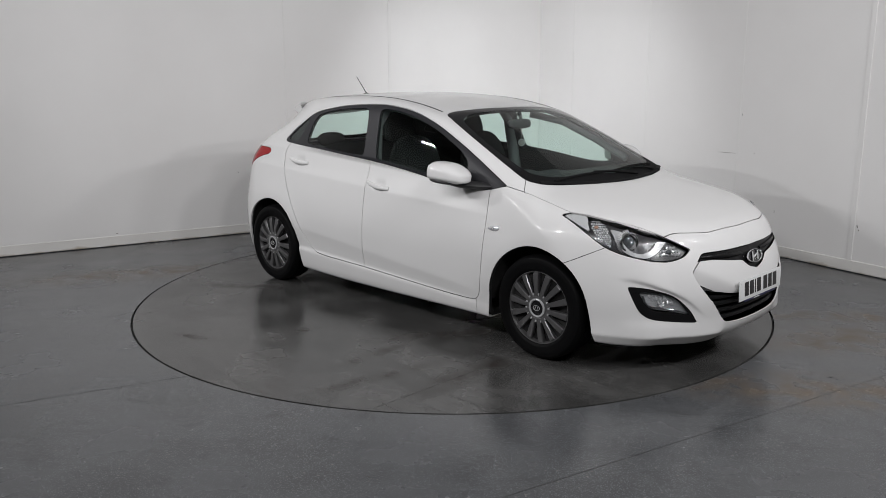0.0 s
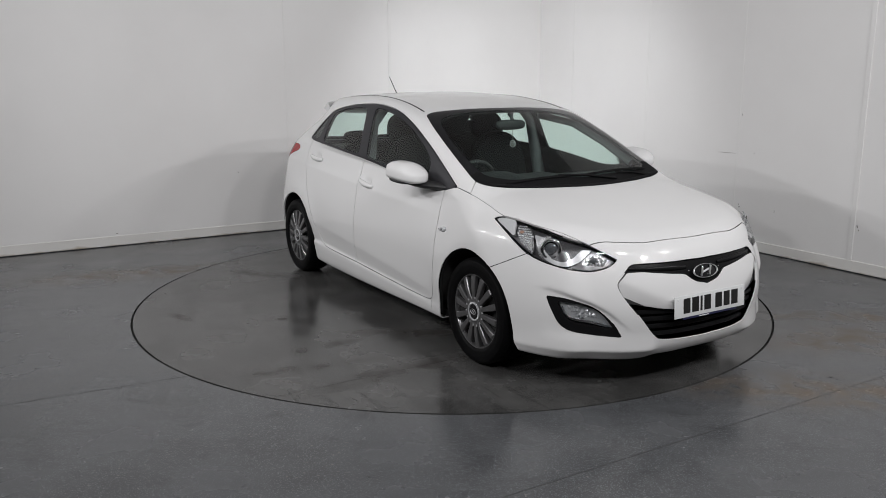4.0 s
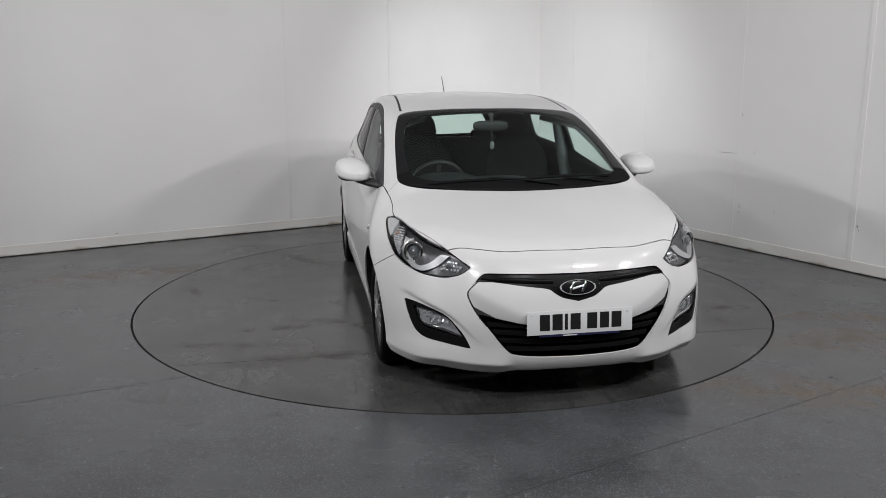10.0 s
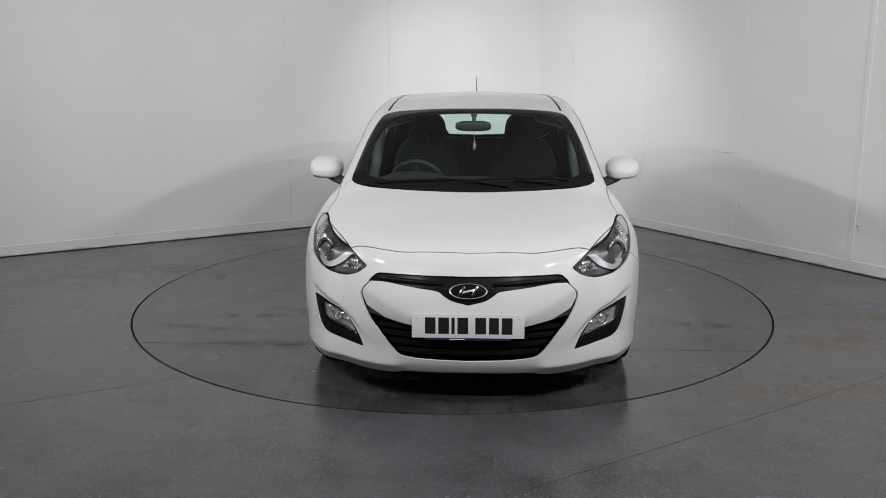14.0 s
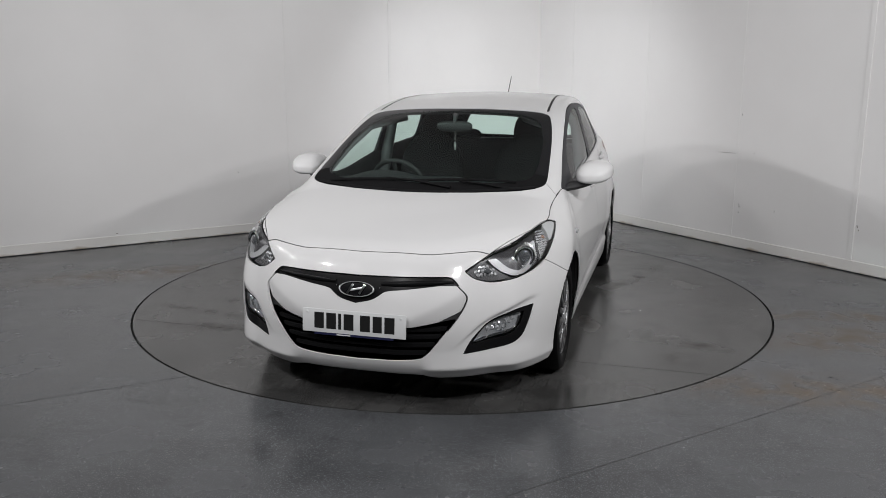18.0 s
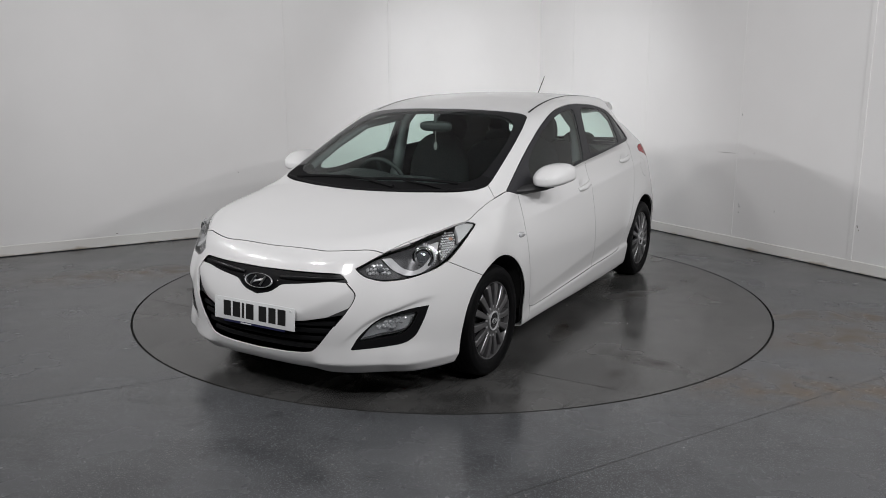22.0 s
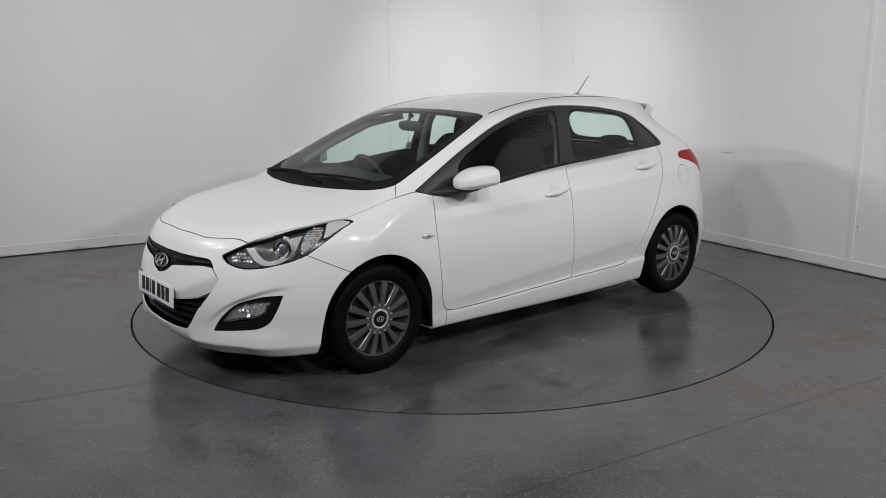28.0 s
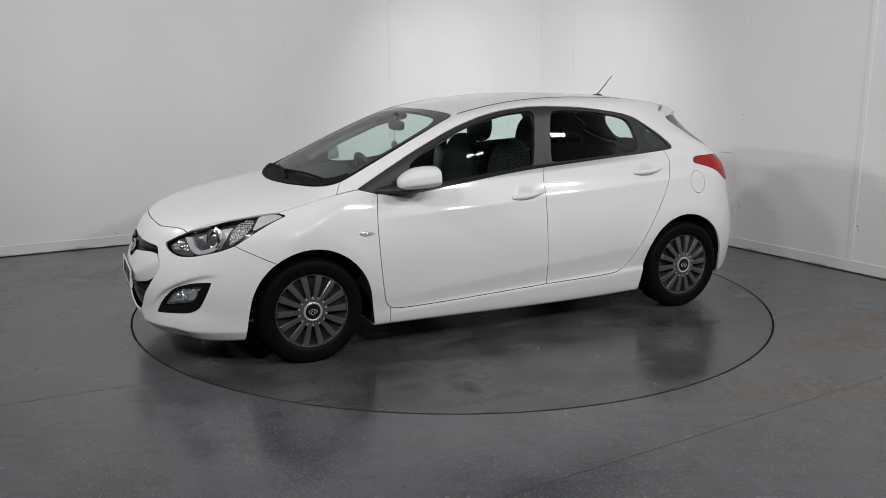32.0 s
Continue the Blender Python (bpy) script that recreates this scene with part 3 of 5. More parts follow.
class Skin:
    def __init__(self, step):
        self.v, self.t = skin(step)
        self.label = np.zeros(len(self.t), int)
        self.names = ["body", "gap"]

    def split(self, f):
        f = np.where(np.abs(f) < 1e-6, 1e-6, f)
        s = f[self.t] > 0
        mixed = (s.any(1)) & (~s.all(1))
        t, sg, lab = self.t[mixed], s[mixed], self.label[mixed]
        lone = np.where(sg.sum(1) == 1, sg.argmax(1), (~sg).argmax(1))
        r = np.arange(len(t))
        a, b, c = t[r, lone], t[r, (lone + 1) % 3], t[r, (lone + 2) % 3]
        e = np.sort(np.concatenate([np.stack([a, b], 1), np.stack([a, c], 1)]), axis=1)
        ue, back = np.unique(e, axis=0, return_inverse=True)
        back = back.ravel()
        k = f[ue[:, 0]] / (f[ue[:, 0]] - f[ue[:, 1]])
        nv = self.v[ue[:, 0]] + (self.v[ue[:, 1]] - self.v[ue[:, 0]]) * k[:, None]
        ab, ac = back[:len(t)] + len(self.v), back[len(t):] + len(self.v)
        self.v = np.concatenate([self.v, nv])
        self.t = np.concatenate([self.t[~mixed], np.stack([a, ab, ac], 1), np.stack([ab, b, c], 1), np.stack([ab, c, ac], 1)])
        self.label = np.concatenate([self.label[~mixed], lab, lab, lab])
        f = np.concatenate([f, np.zeros(len(nv))])
        ft = f[self.t]
        return ft[np.arange(len(ft)), np.abs(ft).argmax(1)] < 0

    def cut(self, name, how, poly, only=("body",), gap=0.0, where=None):
        """Gives the part of the skin inside an outline, seen along how, a name of its own; gap: half the width of the joint round it."""
        def values():
            x, y, z = self.v.T
            u, w = {"side": (x, z), "front": (y, z), "top": (x, np.abs(y)), "diag": ((np.abs(y) - x) * .70711, z), "rear": (np.abs(y), z)}[how]
            f = field(poly, u, w)
            ok = {"side": np.abs(y) > .25, "front": x > 1.6, "top": z > .5, "diag": x > 1.2, "rear": x < -1.2}[how]
            if where is not None:
                ok &= where(x, y, z)
            return np.where(ok, f, 9.0)
        if name not in self.names:
            self.names.append(name)
        allowed = [self.names.index(o) for o in only]
        if gap:
            inside = self.split(values() - gap)
            self.label[inside & np.isin(self.label, allowed)] = 9999
            inside = self.split(values() + gap)
            self.label[inside & (self.label == 9999)] = self.names.index(name)
            self.label[self.label == 9999] = 1
        else:
            inside = self.split(values())
            self.label[inside & np.isin(self.label, allowed)] = self.names.index(name)

    def finish(self):
        self.n = hull_normal(self.v)

    def pick(self, name, where=None):
        t = self.t[self.label == self.names.index(name)]
        if where is not None:
            c = self.v[t].mean(1)
            t = t[where(*c.T)]
        return t

    def panel(self, ob_name, names, mat, parent, label="", where=None, inset=0.0, rim=.012, fair=False, dent=None):
        t = np.concatenate([self.pick(n, where) for n in ([names] if isinstance(names, str) else names)])
        if not len(t):
            return None
        used, back = np.unique(t, return_inverse=True)
        t = back.reshape(-1, 3)
        n = self.n[used]
        v = self.v[used] - n * inset
        if fair:
            # blown glass bends evenly: its normals turn in step with place
            basis = np.stack([np.ones(len(v)), v[:, 0], v[:, 2]], 1)
            n = basis @ np.linalg.lstsq(basis, n, rcond=None)[0]
            n /= np.linalg.norm(n, axis=1, keepdims=True)
        if dent is not None:
            v = v - n * dent(*v.T)[:, None]
            cross = np.cross(v[t[:, 1]] - v[t[:, 0]], v[t[:, 2]] - v[t[:, 0]])
            n = np.zeros_like(v)
            for k in range(3):
                np.add.at(n, t[:, k], cross)
            n /= np.maximum(np.linalg.norm(n, axis=1, keepdims=True), 1e-12)
        faces = t.tolist()
        if rim:
            e = np.concatenate([t[:, [0, 1]], t[:, [1, 2]], t[:, [2, 0]]])
            key = np.sort(e, 1)
            _, first, cnt = np.unique(key, axis=0, return_index=True, return_counts=True)
            e = e[first[cnt == 1]]
            a, b = e[:, 0], e[:, 1]
            out = np.cross(v[b] - v[a], n[a])
            out /= np.maximum(np.linalg.norm(out, axis=1, keepdims=True), 1e-9)
            k = len(v)
            m = len(e)
            va, vb = v[a] - out * .0005, v[b] - out * .0005
            v = np.concatenate([v, va, vb, vb - n[b] * rim, va - n[a] * rim])
            n = np.concatenate([n, out, out, out, out])
            i = np.arange(m)
            faces += np.stack([k + i + m, k + i, k + i + 3 * m, k + i + 2 * m], 1).tolist()
        return mesh_ob(ob_name, v, faces, mat, parent, label, True, n)


skn = Skin(STEP)
# outlines
DLO = loop((1.018, .955, 1), (.91, .926), (.795, .912), (.63, .920), (.50, .938), (.05, .995), (-.2, 1.020), (-.55, 1.045), (-.82, 1.066), (-1.2, 1.089), (-1.285, 1.098), (-1.275, 1.125),
           (-1.18, 1.202), (-1.0, 1.307), (-.89, 1.339), (-.6, 1.381), (-.31, 1.397), (-.15, 1.395), (.05, 1.373), (.2, 1.339), (.387, 1.276), (.64, 1.157), (.84, 1.052))
FRONT_PANE = loop((.70, .965), (.5, .957), (-.11, 1.033), (-.138, 1.05), (-.19, 1.345), (-.172, 1.370), (-.01, 1.359), (.195, 1.315), (.395, 1.247), (.61, 1.139), (.70, 1.07))
REAR_PANE = loop((-.285, 1.050), (-.82, 1.084), (-.945, 1.092), (-.978, 1.12), (-.958, 1.25), (-.905, 1.313), (-.65, 1.355), (-.36, 1.371), (-.305, 1.35), (-.265, 1.07))
QUARTER_PANE = loop((-1.095, 1.104), (-1.235, 1.113), (-1.252, 1.128), (-1.155, 1.205), (-1.035, 1.286), (-1.018, 1.275), (-1.052, 1.19))
FRONT_DOOR = loop((.905, .935, 1), (.93, .74), (.922, .505), (.897, .305), (.85, .254), (.56, .256), (-.214, .287, 1), (-.20, .62), (-.205, .88), (-.218, 1.05, 1), (.5, 1.02), (.9, .97, 1))
REAR_DOOR = loop((-.214, .287, 1), (-.74, .300), (-.82, .330), (-.87, .38), (-1.0, .585), (-1.14, .79), (-1.20, .90), (-1.236, 1.02), (-1.19, 1.10, 1), (-.218, 1.05, 1), (-.205, .88), (-.20, .62))
HEADLAMP = loop((-.440, .841, 1), (-.49, .853), (-.57, .846), (-.70, .821), (-.82, .787), (-.955, .749), (-1.092, .684, 1), (-1.055, .649), (-.97, .625), (-.86, .638), (-.72, .667), (-.638, .698), (-.56, .757), (-.49, .81))
FOG_BEZEL = loop((-.75, .504, 1), (-.862, .498), (-1.005, .452), (-1.095, .37), (-1.135, .302, 1), (-.996, .310), (-.872, .331), (-.818, .363), (-.778, .437))
FOG_LAMP = loop((-.808, .480, 1), (-.922, .470), (-1.02, .432), (-1.092, .345, 1), (-.89, .374), (-.84, .416))
UPPER_GRILLE = mirrored((0, .659, 1), (.26, .662), (.415, .664), (.445, .658), (.503, .598, 1), (.476, .624), (.40, .626), (.264, .608), (.14, .594), (.118, .575), (.08, .551), (0, .534, 1))
LOWER_GRILLE = mirrored((0, .431, 1), (.262, .431), (.36, .452), (.478, .476, 1), (.42, .395), (.356, .313), (.313, .277), (.17, .266), (0, .262, 1))
INSERT = mirrored((0, .64, 1), (.466, .625, 1), (.521, .573), (.508, .523), (.479, .473, 1), (.44, .42, 1), (0, .36, 1))
SCREEN_EDGE = loop((1.338, -.02, 1), (1.338, .0), (1.31, .31), (1.235, .555), (1.165, .675), (1.10, .715), (.925, .699), (.69, .673), (.49, .640), (.305, .590), (.328, .3), (.345, 0), (.345, -.02, 1))
SCREEN_PANE = loop((1.235, -.02, 1), (1.235, 0), (1.175, .48), (1.10, .60), (1.04, .640), (.7, .628), (.385, .545), (.388, 0), (.385, -.02, 1))
BONNET = loop((2.058, -.02, 1), (2.058, 0), (2.045, .3), (2.02, .39), (1.985, .47), (1.965, .505), (1.945, .545), (1.93, .585, 1), (1.75, .70), (1.6, .765), (1.46, .789), (1.32, .771), (1.21, .772), (1.142, .779, 1), (1.10, .715, 1), (1.08, .70, 1), (1.08, -.02, 1))
BUMPER = loop((1.30, .0, 1), (1.30, .50, 1), (1.548, .607), (1.72, .694), (1.80, .74, 1), (1.85, .85, 1), (2.4, .85, 1), (2.4, 0, 1))
FENDER = loop((.862, .05, 1), (.862, .90, 1), (.94, .94), (1.018, .9545), (1.09, .9410), (1.142, .9310), (1.172, .9255), (1.3, .92, 1), (1.95, .92, 1), (1.95, .05, 1))
HEAD_BAND = loop((-.966, .729, 1), (-.918, .675), (-.855, .650), (-.784, .657), (-.732, .681), (-.697, .721), (-.683, .767), (-.672, .795, 1), (-.731, .784, 1), (-.727, .743), (-.743, .708), (-.776, .682), (-.827, .671), (-.88, .689), (-.92, .732, 1))
HEAD_REAR = loop((-.664, .808), (-.625, .826), (-.592, .830), (-.576, .814), (-.583, .78), (-.607, .745), (-.637, .718), (-.672, .690), (-.674, .74))
HEAD_TURN = loop((-1.072, .680), (-.970, .722), (-.926, .676), (-.868, .647), (-.964, .634), (-1.042, .650))
HEAD_TIP = loop((-.452, .841, 1), (-.49, .850), (-.572, .845), (-.564, .81), (-.572, .768), (-.51, .807))
TAIL_LAMP = loop((-1.44, 1.015), (-1.46, 1.038), (-1.63, 1.045), (-1.75, 1.03), (-1.96, 1.0, 1), (-1.96, .83, 1), (-1.82, .84), (-1.72, .88), (-1.645, .935), (-1.565, .968), (-1.45, .993))
REAR_PANE_BACK = loop((-.02, 1.05, 1), (.0, 1.05), (.50, 1.07), (.54, 1.11), (.42, 1.285), (.36, 1.315), (0, 1.325), (-.02, 1.325, 1))
BACK_EDGE = loop((-.02, 1.03, 1), (.0, 1.03), (.60, 1.045), (.655, 1.09), (.662, 1.144), (.64, 1.168), (.592, 1.203), (.570, 1.241), (.572, 1.275), (.57, 1.31, 1), (.42, 1.335), (0, 1.345), (-.02, 1.345, 1))
HATCH = loop((-.02, .60, 1), (.56, .60), (.60, .66), (.60, .82), (.59, 1.05), (.46, 1.31), (.40, 1.42, 1), (-.02, 1.42, 1))
REAR_BUMPER = loop((-2.3, 0, 1), (-2.3, .62, 1), (-1.95, .62), (-1.80, .66), (-1.60, .62, 1), (-1.50, 0, 1))
FUEL_FLAP = loop(*[(-1.45 + .066 * math.cos(a), .868 + .077 * math.sin(a)) for a in [math.tau * i / 12 for i in range(12)]])


def arch_outline(hub):
    return loop((hub + .40, .05, 1), (hub + .372, .19), *[(hub + .347 * math.cos(a), HUB_Z + .347 * math.sin(a)) for a in [radians(8 + 164 * i / 18) for i in range(19)]], (hub - .365, .19), (hub - .39, .05, 1))


for hub in (HUB_F, HUB_R):
    skn.cut("open", "side", arch_outline(hub), where=lambda x, y, z: np.abs(y) > .5)
skn.cut("surround", "side", DLO, gap=.002)
skn.cut("front_pane", "side", FRONT_PANE, ("surround",), gap=.0008)
skn.cut("rear_pane", "side", REAR_PANE, ("surround",), gap=.0008)
skn.cut("quarter_pane", "side", QUARTER_PANE, ("surround",), gap=.0008)
skn.cut("headlamp", "diag", HEADLAMP, gap=.0022)
for nm, poly in (("head_band", HEAD_BAND), ("head_rear", HEAD_REAR), ("head_turn", HEAD_TURN), ("head_tip", HEAD_TIP)):
    skn.cut(nm, "diag", poly, ("headlamp",))
skn.cut("fog_bezel", "diag", FOG_BEZEL)
skn.cut("fog_lamp", "diag", FOG_LAMP, ("fog_bezel",))
skn.cut("screen_edge", "top", SCREEN_EDGE, where=lambda x, y, z: z > .8)
skn.cut("screen_pane", "top", SCREEN_PANE, ("screen_edge",), where=lambda x, y, z: z > .8)
skn.cut("bonnet", "top", BONNET, gap=.0019, where=lambda x, y, z: z > .6)
skn.cut("upper_grille", "front", UPPER_GRILLE)
skn.cut("lower_grille", "front", LOWER_GRILLE)
skn.cut("insert", "front", INSERT, gap=.0025)
skn.cut("front_bumper", "side", BUMPER, gap=.0018, where=lambda x, y, z: x > 1.2)
# the middle of the nose lies too near the axis for the side's outlines
c = skn.v[skn.t].mean(1)
skn.label[(skn.label == 0) & (c[:, 0] > 1.8) & (np.abs(c[:, 1]) < .27)] = skn.names.index("front_bumper")
skn.cut("fuel_flap", "side", FUEL_FLAP, gap=.0015, where=lambda x, y, z: y > 0)
skn.cut("front_door", "side", FRONT_DOOR, gap=.0022)
skn.cut("rear_door", "side", REAR_DOOR, gap=.0022)
skn.cut("fender", "side", FENDER, gap=.0018)
skn.cut("tail_lamp", "side", TAIL_LAMP, gap=.0018)
skn.cut("back_edge", "rear", BACK_EDGE, where=lambda x, y, z: x < -1.36)
skn.cut("back_pane", "rear", REAR_PANE_BACK, ("back_edge",))
skn.cut("tailgate", "rear", HATCH, gap=.002, where=lambda x, y, z: x < -1.45)
skn.cut("rear_bumper", "side", REAR_BUMPER)
skn.finish()
LEFT, RIGHT = (lambda x, y, z: y > 0), (lambda x, y, z: y < 0)

CAR_AT = Matrix.Translation((.0378, .1696, 0))
car = thing("car", "white five-door hatchback with grey wheel covers parked on the turntable", "car")
body = skn.panel("body_shell", "body", WHITE, car, "white painted roof, pillars, sills and rear wings")
skn.panel("bonnet", "bonnet", WHITE, car)
bumper = skn.panel("front_bumper", "front_bumper", WHITE, car, rim=.014)


def scoop(x, y, z):
    """The insert folds inwards along a line that falls from each upper end towards the plate."""
    d = (np.abs(y) - .50) * .447 - (z - .585) * .894
    return .36 * .006 * np.log1p(np.exp(np.clip(d / .006, -30, 30)))


skn.panel("grille_insert", "insert", WHITE, bumper, rim=.03, dent=scoop)
skn.panel("upper_grille", "upper_grille", GRILLE, bumper, "gloss black winged upper grille", inset=.012, rim=-.012)
skn.panel("rear_bumper", "rear_bumper", WHITE, car)
tailgate = skn.panel("tailgate", "tailgate", WHITE, car)
skn.panel("rear_window", "back_pane", SIDE_GLASS, tailgate, "tinted rear window", inset=.004, rim=0)
skn.panel("rear_window_border", "back_edge", BLACK_GLOSS, tailgate, "black printed border", inset=.003, rim=.01)
screen = skn.panel("windscreen", "screen_pane", SCREEN_GLASS, car, "greenish windscreen glass", inset=.003, rim=0)
skn.panel("screen_border", "screen_edge", BLACK_GLOSS, screen, "black printed border", lambda x, y, z: x < 1.03, .004, .01)
skn.panel("cowl", "screen_edge", COWL, screen, "matt black cowl under the windscreen", lambda x, y, z: x >= 1.03, .004, .01)
skn.panel("fuel_flap", "fuel_flap", WHITE, car)
for sd in (LEFT, RIGHT):
    skn.panel("front_wing", "fender", WHITE, car, where=sd, rim=.005)
    door = skn.panel("front_door", "front_door", WHITE, car, where=sd)
    skn.panel("window_glass", "front_pane", SIDE_GLASS, door, "tinted side window", sd, .004, 0, True)
    door = skn.panel("rear_door", "rear_door", WHITE, car, where=sd)
    skn.panel("window_glass", "rear_pane", SIDE_GLASS, door, "tinted side window", sd, .004, 0, True)
    skn.panel("window_surround", "surround", PILLAR, car, "dark grey window surround and pillar", sd, .0015, .012)
    skn.panel("quarter_window", "quarter_pane", SIDE_GLASS, car, "small fixed quarter window", sd, .004, 0)
    skn.panel("quarter_trim", "quarter_pane", LINING, car, "dark pillar trim", lambda x, y, z, sd=sd: sd(x, y, z) & ((x > -1.10) | (z < 1.215) | (x < -1.16)), .012, 0)
    skn.panel("tail_lamp", "tail_lamp", RED_LAMP, car, "red tail lamp", sd, .0, .01)
    bez = skn.panel("fog_lamp_bezel", "fog_bezel", GRILLE, bumper, "black fog lamp bezel", sd, .004, .03)
    lampo = skn.panel("headlamp", ["headlamp", "head_band", "head_rear", "head_turn", "head_tip"], LAMP_GLASS, car, "clear swept-back headlamp", sd, .001, .004)
    skn.panel("housing", ["headlamp", "head_band", "head_rear", "head_turn", "head_tip"], LAMP_BOX, lampo, "dark grey lamp housing", sd, .030, -.026)
    skn.panel("light_guide", "head_band", LIGHT_GUIDE, lampo, "pale curved light guide", sd, .012, .020)
    skn.panel("side_reflector", "head_rear", FACETS, lampo, "faceted silver side lamp", sd, .014, .018)
    skn.panel("turn_lamp", "head_turn", LAMP_GREY, lampo, "grey indicator chamber", sd, .021, .012)
    skn.panel("rear_tip", "head_tip", PALE_TIP, lampo, "pale tip of the lamp", sd, .005, .02)
    skn.panel("fog_lens", "fog_lamp", LAMP_GLASS, bez, "clear fog lamp lens", sd, .008, 0)
    skn.panel("fog_reflector", "fog_lamp", FOG_SILVER, bez, "silver reflector", sd, .024, -.016)
skn.panel("lower_grille", "lower_grille", GRILLE, bumper, "black slatted lower grille", inset=.05, rim=-.042)
# the inside of the shell
skn.panel("cabin_lining", ["body", "front_door", "rear_door", "surround", "tailgate", "bonnet", "fender", "screen_edge", "gap", "rear_bumper", "fuel_flap", "tail_lamp", "front_bumper", "insert"], LINING, car, "dark inner lining", where=lambda x, y, z: z > .19, inset=.024, rim=0)


def meet(point, way, off=0.0):
    """Where a line from inside the car leaves the hull, or a shell off metres below it."""
    p, d = np.array(point, float), np.array(way, float)
    a, b = 0.0, 3.0
    for _ in range(21):
        m = (a + b) / 2
        if hull(*(p + d * m)) + off < 0:
            a = m
        else:
            b = m
    return p + d * a


def on_side(x, z, sgn=1, off=0.0):
    return meet((x, 0, z), (0, sgn, 0), off)


def on_nose(y, z, off=0.0):
    return meet((1.3, y, z), (1, 0, 0), off)


def on_top(x, y, off=0.0):
    return meet((x, y, .6), (0, 0, 1), off)


def on_corner(u, z, sgn=1, off=0.0):
    """A point of the nose's corner by its place across the diagonal view."""
    s0 = u * math.sqrt(2)
    x0 = max(.9, -s0)
    p = meet((x0, x0 + s0, z), (.70711, .70711, 0), off)
    return p * np.array([1, sgn, 1])


def out_of(p):
    return hull_normal(np.array([p], float))[0]


def facing(p, n):
    """A pose at p whose z looks along n, with y upwards."""
    n = Vector(n).normalized()
    r = Vector((0, 0, 1)).cross(n).normalized()
    u = n.cross(r)
    return Matrix.Translation(Vector(p)) @ Matrix((r, u, n)).transposed().to_4x4()


def ring(r_mid, r_tube, steps=40, sides=8, sx=1.0, sy=1.0):
    bm = bmesh.new()
    rows = []
    for i in range(steps):
        a = math.tau * i / steps
        rows.append([bm.verts.new(((r_mid + r_tube * math.cos(b)) * math.cos(a) * sx, (r_mid + r_tube * math.cos(b)) * math.sin(a) * sy, r_tube * math.sin(b))) for b in [math.tau * k / sides for k in range(sides)]])
    for i in range(steps):
        p, q = rows[i], rows[(i + 1) % steps]
        for k in range(sides):
            bm.faces.new((p[k], q[k], q[(k + 1) % sides], p[(k + 1) % sides]))
    return bm


def disc(r, depth, steps=40, sx=1.0, sy=1.0, dome=0.0):
    bm = lathe([(0, dome), (r * .5, dome * .8), (r * .85, dome * .25), (r, 0), (r, -depth), (0, -depth)], steps, "Z")
    bm.transform(Matrix.Diagonal((sx, sy, 1, 1)))
    return bm


def put(bm, m):
    bm.transform(m)
    return bm


# wheels
WHEEL_R = .300


def spoke(a):
    """One blade of the wheel cover, slightly domed, from the hub out to the edge."""
    bm = bmesh.new()
    rows = []
    for r, w, y in ((.050, .0105, .094), (.085, .0125, .0965), (.130, .0155, .0960), (.172, .0180, .0930), (.196, .0190, .0895), (.203, .0190, .0820)):
        rows.append([bm.verts.new((x, yy, r)) for x, yy in ((-w, y - .026), (-w, y - .004), (-w * .80, y), (0, y + .0008), (w * .80, y), (w, y - .004), (w, y - .026))])
    for p, q in zip(rows, rows[1:]):
        for k in range(6):
            bm.faces.new((p[k], p[k + 1], q[k + 1], q[k]))
    bm.faces.new(rows[0])
    bm.faces.new(rows[-1])
    bm.transform(Matrix.Rotation(a, 4, "Y"))
    return bm


